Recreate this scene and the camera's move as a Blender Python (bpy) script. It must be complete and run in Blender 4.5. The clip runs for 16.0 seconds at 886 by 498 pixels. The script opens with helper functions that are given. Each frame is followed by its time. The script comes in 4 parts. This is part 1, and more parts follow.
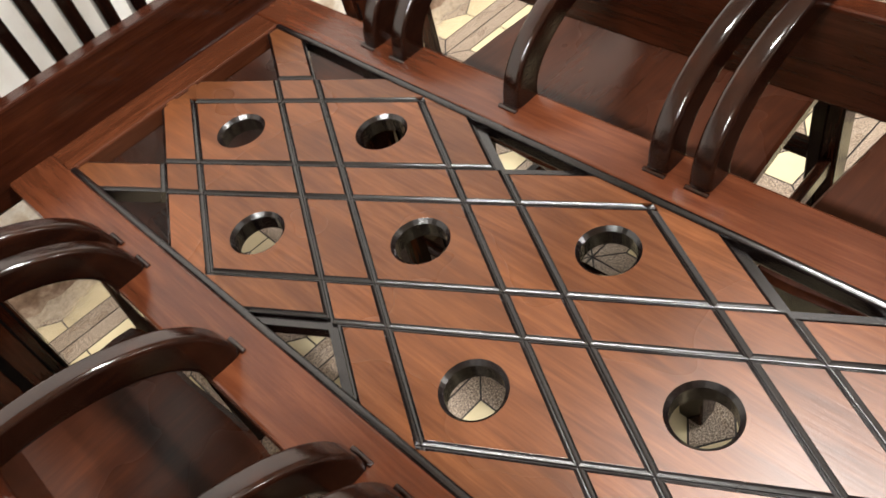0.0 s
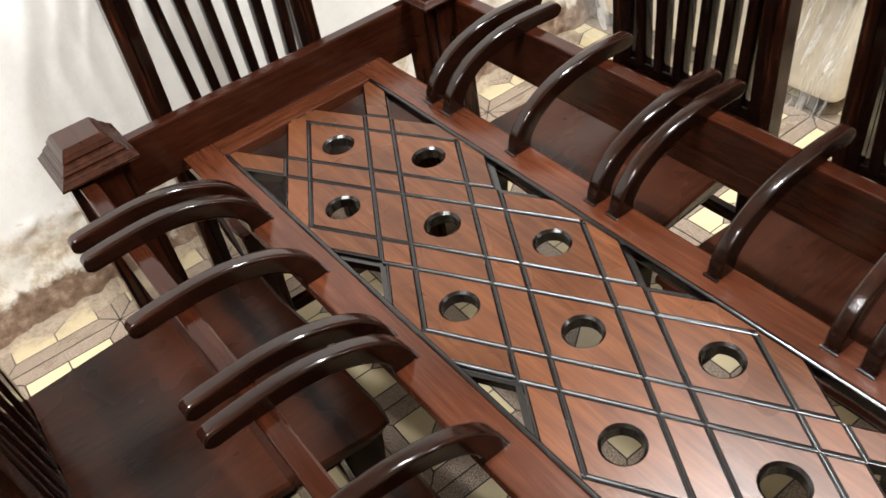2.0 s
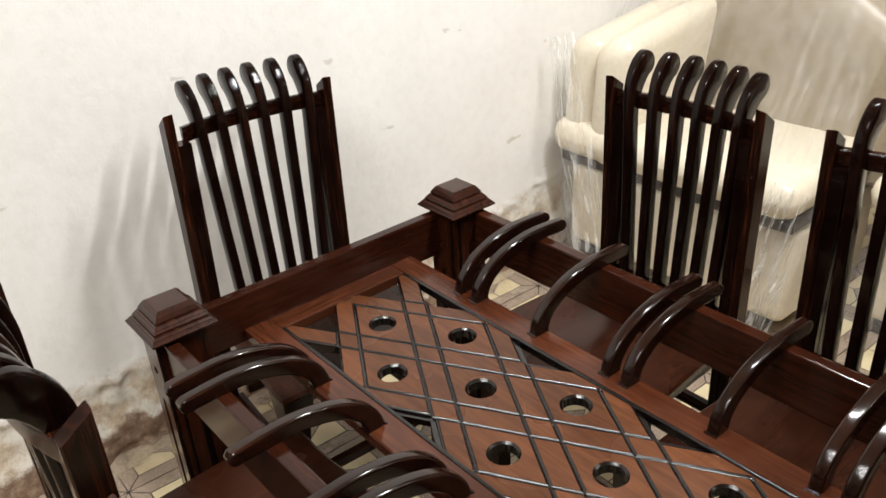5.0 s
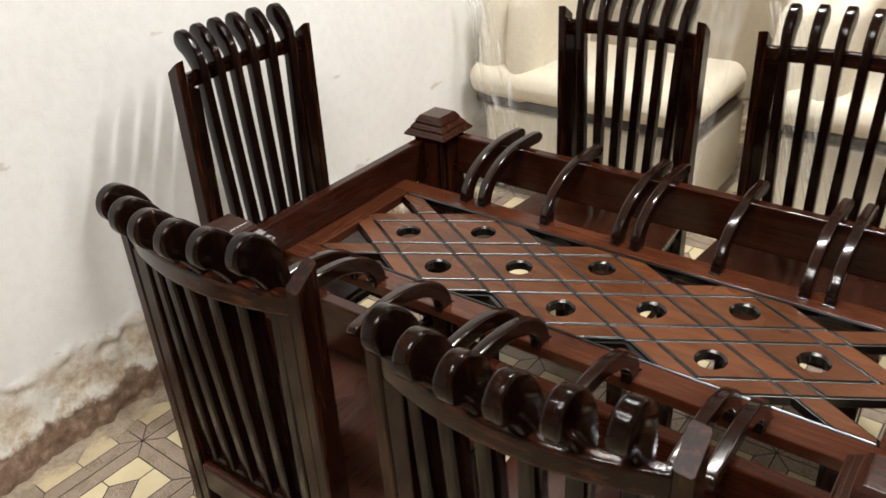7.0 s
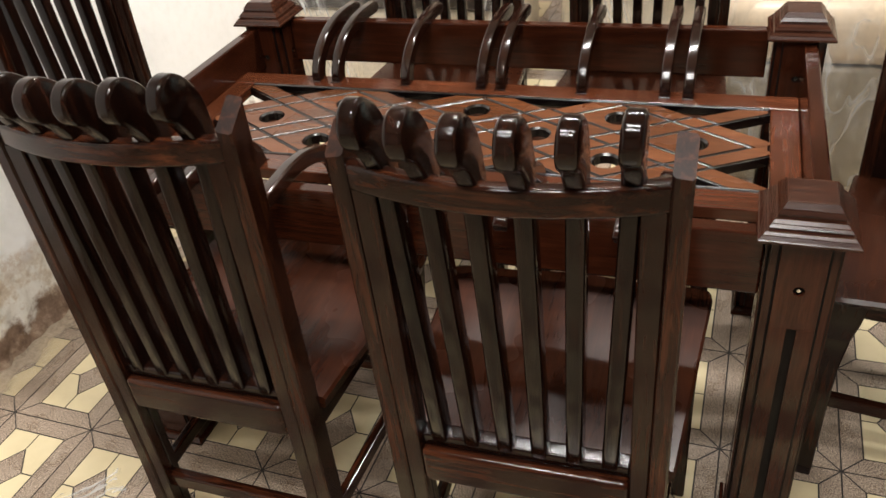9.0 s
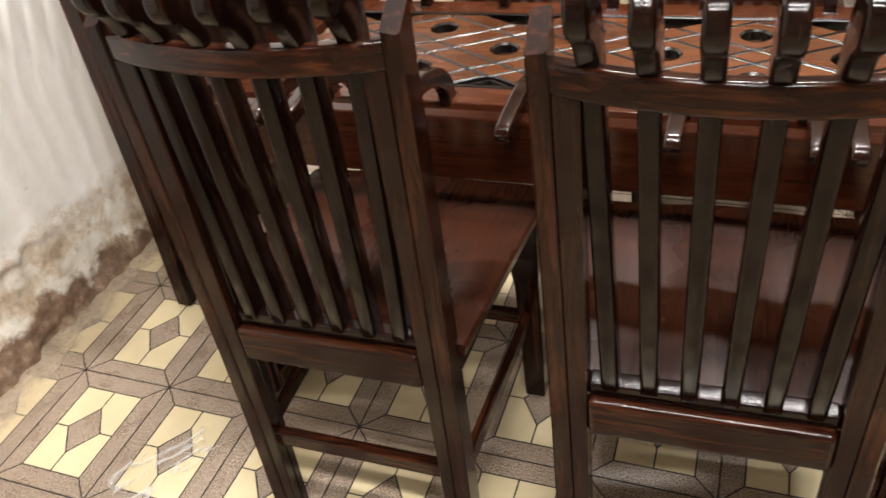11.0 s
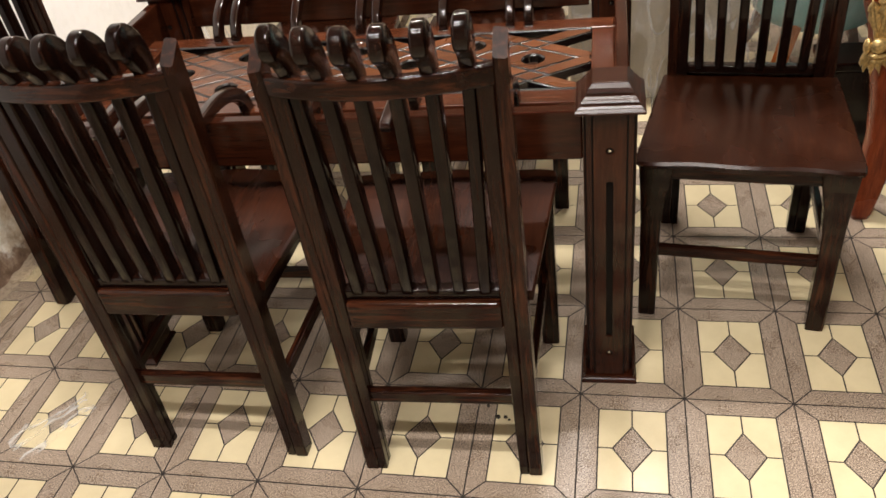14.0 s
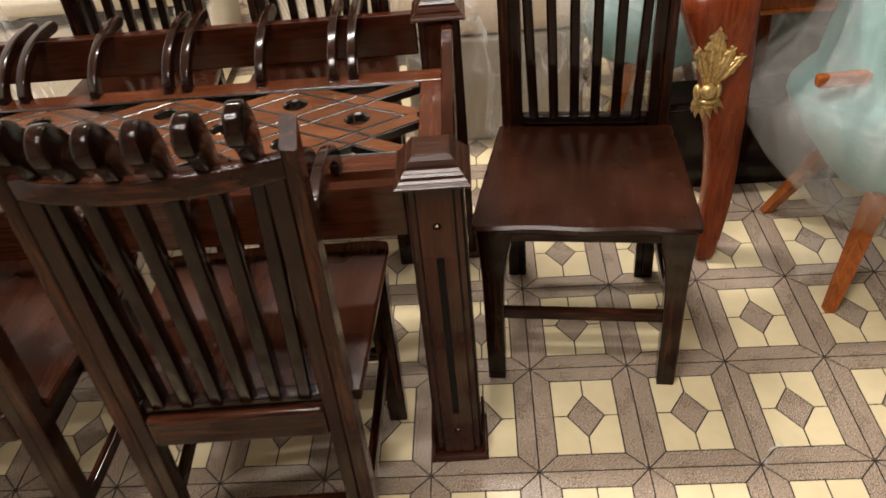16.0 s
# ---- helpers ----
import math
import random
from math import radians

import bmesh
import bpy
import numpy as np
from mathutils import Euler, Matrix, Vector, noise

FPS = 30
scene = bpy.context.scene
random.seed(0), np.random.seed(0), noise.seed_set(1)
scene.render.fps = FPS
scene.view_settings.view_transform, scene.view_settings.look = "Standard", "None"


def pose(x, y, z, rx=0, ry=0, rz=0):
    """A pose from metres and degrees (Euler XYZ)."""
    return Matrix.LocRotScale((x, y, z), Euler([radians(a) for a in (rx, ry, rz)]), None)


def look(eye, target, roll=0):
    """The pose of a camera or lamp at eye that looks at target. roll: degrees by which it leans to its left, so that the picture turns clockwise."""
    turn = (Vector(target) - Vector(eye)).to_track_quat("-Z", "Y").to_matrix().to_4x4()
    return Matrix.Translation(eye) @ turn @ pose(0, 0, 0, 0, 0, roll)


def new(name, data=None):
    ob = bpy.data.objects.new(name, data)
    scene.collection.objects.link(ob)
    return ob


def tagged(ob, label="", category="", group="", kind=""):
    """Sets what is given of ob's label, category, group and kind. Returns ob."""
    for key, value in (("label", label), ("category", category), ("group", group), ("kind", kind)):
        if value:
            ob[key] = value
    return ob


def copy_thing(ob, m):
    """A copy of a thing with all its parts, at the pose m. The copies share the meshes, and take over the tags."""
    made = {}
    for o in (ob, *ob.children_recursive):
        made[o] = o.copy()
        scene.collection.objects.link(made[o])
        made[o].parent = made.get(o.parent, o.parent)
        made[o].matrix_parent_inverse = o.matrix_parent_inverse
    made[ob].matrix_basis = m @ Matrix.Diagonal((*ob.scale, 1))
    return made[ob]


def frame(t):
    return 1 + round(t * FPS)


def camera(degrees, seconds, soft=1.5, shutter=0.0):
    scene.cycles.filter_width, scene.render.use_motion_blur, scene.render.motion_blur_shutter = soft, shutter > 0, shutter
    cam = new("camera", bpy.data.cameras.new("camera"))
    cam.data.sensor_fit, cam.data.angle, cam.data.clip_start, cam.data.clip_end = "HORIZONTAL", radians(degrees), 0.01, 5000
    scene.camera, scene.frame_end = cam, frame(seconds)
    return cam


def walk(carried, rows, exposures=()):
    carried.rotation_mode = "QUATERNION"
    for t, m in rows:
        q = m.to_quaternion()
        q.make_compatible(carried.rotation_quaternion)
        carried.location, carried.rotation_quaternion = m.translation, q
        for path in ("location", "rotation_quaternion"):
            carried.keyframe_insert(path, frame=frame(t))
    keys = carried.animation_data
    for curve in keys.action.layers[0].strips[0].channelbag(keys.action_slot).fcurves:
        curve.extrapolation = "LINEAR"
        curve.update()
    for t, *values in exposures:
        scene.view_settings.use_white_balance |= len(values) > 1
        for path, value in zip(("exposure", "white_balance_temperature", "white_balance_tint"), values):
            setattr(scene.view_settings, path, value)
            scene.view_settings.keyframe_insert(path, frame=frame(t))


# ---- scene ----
# ---- camera and its walk ----
cam = camera(56.8, 16.0, shutter=0.25)
PATH = [
    (0, (0.334, -0.289, 1.277), (-0.815, 0.44, -0.188), -17.8),
    (0.5, (0.328, -0.301, 1.292), (-0.81, 0.32, -0.231), -17.0),
    (1, (0.404, -0.376, 1.447), (-0.752, 0.278, -0.047), -10.4),
    (1.5, (0.562, -0.447, 1.55), (-0.675, 0.275, 0.154), -9.6),
    (2, (0.707, -0.517, 1.576), (-0.549, 0.223, 0.207), -10.9),
    (2.5, (0.78, -0.525, 1.597), (-0.487, 0.287, 0.279), -10.2),
    (3, (0.84, -0.55, 1.64), (-0.52, 0.314, 0.455), -7.1),
    (3.5, (0.882, -0.572, 1.673), (-0.555, 0.269, 0.565), -5.8),
    (3.7, (0.892, -0.579, 1.679), (-0.57, 0.262, 0.605), -5.5),
    (5.8, (0.764, -1.061, 1.677), (-0.519, 0.167, 0.758), -1.7),
    (6, (0.771, -1.111, 1.679), (-0.495, 0.129, 0.752), -0.9),
    (6.5, (0.786, -1.231, 1.673), (-0.446, 0.009, 0.701), -1.2),
    (7, (0.692, -1.359, 1.664), (-0.377, 0.004, 0.665), -3.3),
    (7.5, (0.568, -1.484, 1.651), (-0.307, 0.0, 0.634), -3.9),
    (8, (0.568, -1.545, 1.61), (-0.192, -0.034, 0.543), -3.6),
    (8.2, (0.584, -1.561, 1.595), (-0.148, -0.051, 0.506), -4.3),
    (10.3, (0.381, -1.489, 1.417), (-0.107, 0.026, 0.206), -8.0),
    (10.5, (0.359, -1.496, 1.422), (-0.139, 0.009, 0.202), -8.3),
    (11, (0.287, -1.514, 1.413), (-0.331, -0.062, 0.184), -8.2),
    (11.5, (0.249, -1.516, 1.404), (-0.461, -0.119, 0.161), -8.1),
    (12, (0.311, -1.54, 1.438), (-0.356, -0.144, 0.171), -7.8),
    (12.5, (0.449, -1.616, 1.508), (-0.156, -0.202, 0.23), -9.8),
    (13, (0.587, -1.766, 1.559), (0.086, -0.316, 0.276), -10.3),
    (13.5, (0.658, -1.872, 1.59), (0.228, -0.391, 0.317), -10.2),
    (14, (0.669, -1.936, 1.608), (0.279, -0.401, 0.387), -8.8),
    (14.5, (0.64, -1.984, 1.627), (0.316, -0.397, 0.455), -7.5),
    (15, (0.622, -2.023, 1.617), (0.372, -0.413, 0.457), -7.4),
    (15.5, (0.689, -1.904, 1.597), (0.529, -0.311, 0.399), -7.4),
    (16, (0.758, -1.713, 1.602), (0.665, -0.129, 0.383), -5.7),
]
walk(cam, [(t, look(eye, target, roll)) for t, eye, target, roll in PATH],
     exposures=[(0.0, 0.62, 6330, 10.5), (0.5, 0.60, 6120, 10), (1.5, 0.53, 6110, 10), (2.5, 0.46, 6100, 10), (3.5, 0.36, 6200, 10), (6.0, -0.30, 6250, 10), (7.0, -0.15, 6280, 10), (8.0, 0.21, 6300, 10), (10.5, 0.30, 6550, 13), (11.5, 0.54, 6420, 13), (12.5, 0.42, 6620, 14), (14.5, 0.16, 6680, 14), (16.0, 0.13, 6800, 15)])

# ---- world and lamps ----
world = bpy.data.worlds.new("room_world")
scene.world = world
world.use_nodes = True
world.node_tree.nodes["Background"].inputs[0].default_value = (1.0, 0.93, 0.82, 1)
world.node_tree.nodes["Background"].inputs[1].default_value = 0.036


def tube_lamp(x, y, z, length, watts, turn=0.0, kelvin=(1.0, 0.965, 0.90)):
    """A fluorescent tube under the ceiling that shines down."""
    data = bpy.data.lights.new("tube_light", "AREA")
    data.shape, data.size, data.size_y = "RECTANGLE", length, 0.06
    data.energy, data.color = watts, kelvin
    ob = new("tube_light", data)
    ob.matrix_world = pose(x, y, z, 0, 0, turn)
    return ob


tube_lamp(0.28, 0.95, 2.85, 1.3, 87, 10)
tube_lamp(0.36, -1.30, 2.85, 1.2, 42, 0)
tube_lamp(0.36, -1.85, 2.85, 1.2, 38, 0)
bulb = bpy.data.lights.new("bulb_light", "POINT")
bulb.energy, bulb.color, bulb.shadow_soft_size = 42, (1.0, 0.95, 0.88), 0.05
new("bulb_light", bulb).location = (3.1, 2.55, 2.65)


# ---- materials ----
def node_material(name):
    m = bpy.data.materials.new(name)
    m.use_nodes = True
    return m, m.node_tree.nodes, m.node_tree.links, m.node_tree.nodes["Principled BSDF"]


def mapped_noise(nodes, links, scale, stretch=(1, 1, 1), detail=4.0, rough=0.6, space="Object", distort=0.0):
    co = nodes.new("ShaderNodeTexCoord")
    mp = nodes.new("ShaderNodeMapping")
    mp.inputs["Scale"].default_value = stretch
    nz = nodes.new("ShaderNodeTexNoise")
    nz.inputs["Scale"].default_value = scale
    nz.inputs["Detail"].default_value = detail
    nz.inputs["Roughness"].default_value = rough
    nz.inputs["Distortion"].default_value = distort
    links.new(co.outputs[space], mp.inputs["Vector"])
    links.new(mp.outputs["Vector"], nz.inputs["Vector"])
    return nz


def ramp(nodes, links, source, stops):
    r = nodes.new("ShaderNodeValToRGB")
    els = r.color_ramp.elements
    while len(els) < len(stops):
        els.new(0.5)
    for e, (p, c) in zip(els, stops):
        e.position, e.color = p, (*c, 1)
    links.new(source, r.inputs["Fac"])
    return r


def mix_colour(nodes, links, fac, a, b, blend="MIX"):
    m = nodes.new("ShaderNodeMix")
    m.data_type, m.blend_type = "RGBA", blend
    if isinstance(fac, float):
        m.inputs[0].default_value = fac
    else:
        links.new(fac, m.inputs[0])
    for sock, val in ((m.inputs[6], a), (m.inputs[7], b)):
        if isinstance(val, tuple):
            sock.default_value = (*val, 1)
        else:
            links.new(val, sock)
    return m.outputs[2]


def bump(nodes, links, bsdf, height, strength, distance=0.002):
    b = nodes.new("ShaderNodeBump")
    b.inputs["Strength"].default_value = strength
    b.inputs["Distance"].default_value = distance
    links.new(height, b.inputs["Height"])
    links.new(b.outputs["Normal"], bsdf.inputs["Normal"])


def wood(name, axis, dark, mid, light, rough=0.11, coat=0.0, vary=0.35, spec=0.28, streak=0.7, blotch=0.0):
    """Polished, stained hardwood whose grain runs along one axis of the piece."""
    m, nodes, links, bsdf = node_material(name)
    stretch = [9.0, 9.0, 9.0]
    stretch["xyz".index(axis)] = 0.7
    grain = mapped_noise(nodes, links, 9.0, stretch, 6.0, 0.65, distort=0.6)
    fine = mapped_noise(nodes, links, 60.0, [s if s > 1 else 0.35 for s in stretch], 3.0, 0.6)
    cloud = mapped_noise(nodes, links, 3.5, (1, 1, 1), 3.0, 0.5)
    col = ramp(nodes, links, grain.outputs["Fac"], [(0.28, dark), (0.52, mid), (0.74, light)])
    fr = ramp(nodes, links, fine.outputs["Fac"], [(0.36, (streak + 0.02, streak - 0.02, streak - 0.04)), (0.6, (1, 1, 1))])
    c1 = mix_colour(nodes, links, 0.75, col.outputs["Color"], fr.outputs["Color"], "MULTIPLY")
    cr = ramp(nodes, links, cloud.outputs["Fac"], [(0.3, (0.45 - 0.15 * blotch, 0.4 - 0.12 * blotch, 0.4 - 0.12 * blotch)), (0.7, (1.3 + 0.8 * blotch, 1.25 + 0.75 * blotch, 1.2 + 0.65 * blotch))])
    c2 = mix_colour(nodes, links, vary + 0.35, c1, cr.outputs["Color"], "MULTIPLY")
    info = nodes.new("ShaderNodeObjectInfo")
    rr = ramp(nodes, links, info.outputs["Random"], [(0.0, (0.8, 0.78, 0.76)), (1.0, (1.15, 1.1, 1.05))])
    c3 = mix_colour(nodes, links, 1.0, c2, rr.outputs["Color"], "MULTIPLY")
    links.new(c3, bsdf.inputs["Base Color"])
    smear = ramp(nodes, links, cloud.outputs["Fac"], [(0.35, (rough * 0.8,) * 3), (0.75, (rough * 1.6,) * 3)])
    links.new(smear.outputs["Color"], bsdf.inputs["Roughness"])
    bsdf.inputs["Specular IOR Level"].default_value = spec
    bsdf.inputs["Coat Weight"].default_value = coat
    bump(nodes, links, bsdf, fine.outputs["Fac"], 0.12, 0.001)
    return m


RED = ((0.020, 0.0056, 0.0026), (0.033, 0.0090, 0.0040), (0.052, 0.0155, 0.0066))
DARK = ((0.0080, 0.0030, 0.0019), (0.0185, 0.0060, 0.0032), (0.080, 0.0255, 0.0104))
BLACKISH = ((0.0045, 0.0022, 0.0017), (0.0080, 0.0032, 0.0022), (0.026, 0.0092, 0.0052))
TABLE_X = wood("table_wood_x", "x", *RED)
TABLE_Y = wood("table_wood_y", "y", *RED)
TABLE_Z = wood("table_wood_z", "z", *RED)
LATTICE = wood("lattice_wood", "x", (0.066, 0.0230, 0.0086), (0.102, 0.0370, 0.0135), (0.150, 0.0578, 0.0215), rough=0.24, spec=0.33, streak=0.78)
FRAME_X = wood("frame_wood_x", "x", (0.042, 0.0125, 0.0054), (0.064, 0.0195, 0.0084), (0.096, 0.0320, 0.0140), rough=0.18, spec=0.40, streak=0.78)
FRAME_Y = wood("frame_wood_y", "y", (0.042, 0.0125, 0.0054), (0.064, 0.0195, 0.0084), (0.096, 0.0320, 0.0140), rough=0.18, spec=0.40, streak=0.78)
ARM_WOOD = wood("arm_wood", "y", (0.007, 0.0028, 0.0019), (0.014, 0.0048, 0.0028), (0.030, 0.0095, 0.0046), rough=0.12, spec=0.5)
CAP_WOOD = wood("cap_wood", "x", (0.020, 0.0066, 0.0036), (0.040, 0.0130, 0.0066), (0.072, 0.0245, 0.0115), rough=0.2, spec=0.34, streak=0.85)
STILE_IN = wood("stile_inner_wood", "z", (0.007, 0.0027, 0.0018), (0.016, 0.0056, 0.0031), (0.046, 0.0155, 0.0075), spec=0.24, vary=0.6)
SLAT_W = wood("slat_wood", "z", *BLACKISH, rough=0.09, spec=0.23, vary=0.5)
CHAIR_X = wood("chair_wood_x", "x", *DARK, rough=0.12, spec=0.23, vary=0.6, streak=0.72)
CHAIR_Y = wood("chair_wood_y", "y", *DARK, rough=0.12, spec=0.23, vary=0.6, streak=0.72)
CHAIR_Z = wood("chair_wood_z", "z", *DARK, rough=0.12, spec=0.23, vary=0.6, streak=0.72)
SEAT_W = wood("seat_wood", "y", (0.018, 0.0055, 0.0027), (0.027, 0.0083, 0.0038), (0.039, 0.0122, 0.0052), rough=0.24, spec=0.19, vary=0.65, streak=0.9, blotch=0.5)
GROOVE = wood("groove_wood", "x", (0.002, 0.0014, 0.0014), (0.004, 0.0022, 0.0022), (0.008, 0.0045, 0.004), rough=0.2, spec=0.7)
END_GRAIN = wood("end_grain", "z", *DARK, rough=0.5, spec=0.2)


PITCH = wood("pitch_black_wood", "z", (0.0015, 0.001, 0.001), (0.003, 0.002, 0.002), (0.005, 0.003, 0.003), rough=0.5, spec=0.15)


def tile_material(name, base, speck, amount, rough, glint=None):
    """Printed ceramic: a base colour with specks."""
    m, nodes, links, bsdf = node_material(name)
    sp = mapped_noise(nodes, links, 300.0, (1, 1, 1), 4.0, 0.8)
    st = mapped_noise(nodes, links, 6.0, (1, 1, 1), 4.0, 0.6)
    r = ramp(nodes, links, sp.outputs["Fac"], [(0.5 - amount, speck), (0.53, base), (0.64, glint or base)])
    sr = ramp(nodes, links, st.outputs["Fac"], [(0.3, (0.82, 0.8, 0.78)), (0.65, (1.03, 1.03, 1.03))])
    c = mix_colour(nodes, links, 0.8, r.outputs["Color"], sr.outputs["Color"], "MULTIPLY")
    info = nodes.new("ShaderNodeObjectInfo")
    rr = ramp(nodes, links, info.outputs["Random"], [(0.0, (0.92, 0.91, 0.90)), (1.0, (1.04, 1.04, 1.03))])
    c = mix_colour(nodes, links, 1.0, c, rr.outputs["Color"], "MULTIPLY")
    links.new(c, bsdf.inputs["Base Color"])
    rg = ramp(nodes, links, st.outputs["Fac"], [(0.3, (rough,) * 3), (0.7, (rough * 1.7,) * 3)])
    links.new(rg.outputs["Color"], bsdf.inputs["Roughness"])
    bump(nodes, links, bsdf, sp.outputs["Fac"], 0.08, 0.0005)
    return m


TILE_BROWN = tile_material("tile_brown", (0.40, 0.315, 0.245), (0.085, 0.060, 0.044), 0.10, 0.22, (0.80, 0.66, 0.53))
TILE_CREAM = tile_material("tile_cream", (0.76, 0.66, 0.43), (0.72, 0.62, 0.40), 0.3, 0.16)
TILE_LINE = tile_material("tile_line", (0.035, 0.028, 0.025), (0.02, 0.016, 0.015), 0.2, 0.5)


def plaster_material(name):
    m, nodes, links, bsdf = node_material(name)
    big = mapped_noise(nodes, links, 2.2, (1, 1, 1), 5.0, 0.6)
    fine = mapped_noise(nodes, links, 26.0, (1, 1, 1), 5.0, 0.65)
    c = ramp(nodes, links, big.outputs["Fac"], [(0.3, (0.865, 0.85, 0.825)), (0.6, (0.915, 0.905, 0.885))]).outputs["Color"]
    fr = ramp(nodes, links, fine.outputs["Fac"], [(0.3, (0.93, 0.925, 0.915)), (0.55, (1, 1, 1))])
    c = mix_colour(nodes, links, 0.6, c, fr.outputs["Color"], "MULTIPLY")
    co = nodes.new("ShaderNodeTexCoord")
    sep = nodes.new("ShaderNodeSeparateXYZ")
    links.new(co.outputs["Object"], sep.inputs[0])

    def ragged(scale, swing, low, high):
        """0 below a ragged line on the wall, 1 above it."""
        edge = mapped_noise(nodes, links, scale, (1, 1, 1), 6.0, 0.65)
        ma = nodes.new("ShaderNodeMath")
        ma.operation = "MULTIPLY_ADD"
        links.new(edge.outputs["Fac"], ma.inputs[0])
        ma.inputs[1].default_value = swing
        links.new(sep.outputs["Z"], ma.inputs[2])
        return ramp(nodes, links, ma.outputs[0], [(low, (0, 0, 0)), (high, (1, 1, 1))]).outputs["Color"]

    brown = ramp(nodes, links, fine.outputs["Fac"], [(0.3, (0.12, 0.072, 0.046)), (0.5, (0.23, 0.15, 0.102)), (0.72, (0.44, 0.34, 0.25))])
    cement = ramp(nodes, links, fine.outputs["Fac"], [(0.3, (0.62, 0.575, 0.50)), (0.5, (0.77, 0.735, 0.665)), (0.7, (0.84, 0.815, 0.755))])
    patch = mapped_noise(nodes, links, 8.0, (1, 1, 1), 6.0, 0.7)
    worn = ramp(nodes, links, patch.outputs["Fac"], [(0.47, (1, 1, 1)), (0.55, (0.80, 0.72, 0.63)), (0.64, (0.58, 0.46, 0.36))])
    cement_c = mix_colour(nodes, links, 1.0, cement.outputs["Color"], worn.outputs["Color"], "MULTIPLY")
    low = mix_colour(nodes, links, ragged(7.0, 0.30, 0.235, 0.265), brown.outputs["Color"], cement_c)
    over = ragged(4.0, 0.16, 0.30, 0.38)
    c = mix_colour(nodes, links, over, low, c)
    # Peeled flakes of an older sandy coat along the torn edge.
    rim = ramp(nodes, links, over, [(0.0, (0, 0, 0)), (0.35, (1, 1, 1)), (0.7, (1, 1, 1)), (1.0, (0, 0, 0))])
    chip = mapped_noise(nodes, links, 34.0, (1, 1, 1), 5.0, 0.7)
    flake = ramp(nodes, links, chip.outputs["Fac"], [(0.48, (0, 0, 0)), (0.56, (0.5,) * 3), (0.62, (0.5,) * 3), (0.70, (0.1,) * 3)])
    shown = mix_colour(nodes, links, 1.0, rim.outputs["Color"], flake.outputs["Color"], "MULTIPLY")
    c = mix_colour(nodes, links, shown, c, (0.56, 0.43, 0.31))
    # A few nicks and scuffs in the whitewash.
    nick = mapped_noise(nodes, links, 11.0, (1, 0.55, 1.3), 3.0, 0.5)
    mark = ramp(nodes, links, nick.outputs["Fac"], [(0.70, (0, 0, 0)), (0.715, (0.5,) * 3), (0.77, (0.75,) * 3)])
    c = mix_colour(nodes, links, mark.outputs["Color"], c, (0.60, 0.55, 0.48))
    links.new(c, bsdf.inputs["Base Color"])
    bsdf.inputs["Roughness"].default_value = 0.75
    bump(nodes, links, bsdf, fine.outputs["Fac"], 0.45, 0.007)
    return m


CRUMBLE = plaster_material("crumbling_plaster")


def plain(name, colour, rough, metal=0.0, spread=0.25, scale=30.0, height=0.15, coat=0.0):
    m, nodes, links, bsdf = node_material(name)
    nz = mapped_noise(nodes, links, scale, (1, 1, 1), 4.0, 0.6)
    lo, hi = tuple(c * (1 - spread) for c in colour), tuple(min(1, c * (1 + spread)) for c in colour)
    r = ramp(nodes, links, nz.outputs["Fac"], [(0.3, lo), (0.7, hi)])
    links.new(r.outputs["Color"], bsdf.inputs["Base Color"])
    bsdf.inputs["Roughness"].default_value = rough
    bsdf.inputs["Metallic"].default_value = metal
    bsdf.inputs["Coat Weight"].default_value = coat
    bump(nodes, links, bsdf, nz.outputs["Fac"], height, 0.002)
    return m


# Outer walls and ceiling coloured dim to keep reflections in the gloss down.
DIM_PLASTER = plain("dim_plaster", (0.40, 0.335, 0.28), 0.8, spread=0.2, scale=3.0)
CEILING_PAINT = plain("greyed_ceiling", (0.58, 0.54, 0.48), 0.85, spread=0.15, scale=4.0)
LEATHER = plain("cream_leather", (0.74, 0.67, 0.54), 0.28, spread=0.06, scale=60.0)
PEACH = plain("peach_leather", (0.66, 0.535, 0.39), 0.26, spread=0.07, scale=60.0)
# Tan leather, darkened: the weaker light on the chaise back is in its colour.
DIM_TAN = plain("tan_leather", (0.29, 0.242, 0.172), 0.36, spread=0.07, scale=60.0)
SOFA_BASE = plain("dark_trim", (0.045, 0.035, 0.03), 0.35)
TEAL = plain("teal_cloth", (0.14, 0.33, 0.325), 0.7, spread=0.12, scale=40.0)
DARK_TEAL = plain("dark_teal_cloth", (0.045, 0.085, 0.085), 0.8, spread=0.2, scale=25.0)
ORANGE_WOOD = wood("orange_wood", "z", (0.20, 0.055, 0.012), (0.33, 0.10, 0.024), (0.45, 0.16, 0.045), rough=0.25)
CARVED_WOOD = wood("carved_red_wood", "z", (0.12, 0.022, 0.008), (0.22, 0.045, 0.014), (0.30, 0.075, 0.025), rough=0.25)
GOLD = plain("gold_paint", (0.56, 0.40, 0.17), 0.36, metal=0.75, spread=0.4, scale=120.0)
METAL = plain("screw_metal", (0.7, 0.68, 0.64), 0.25, metal=1.0, spread=0.1)
FOIL_DARK = plain("dark_clutter", (0.035, 0.029, 0.024), 0.25)


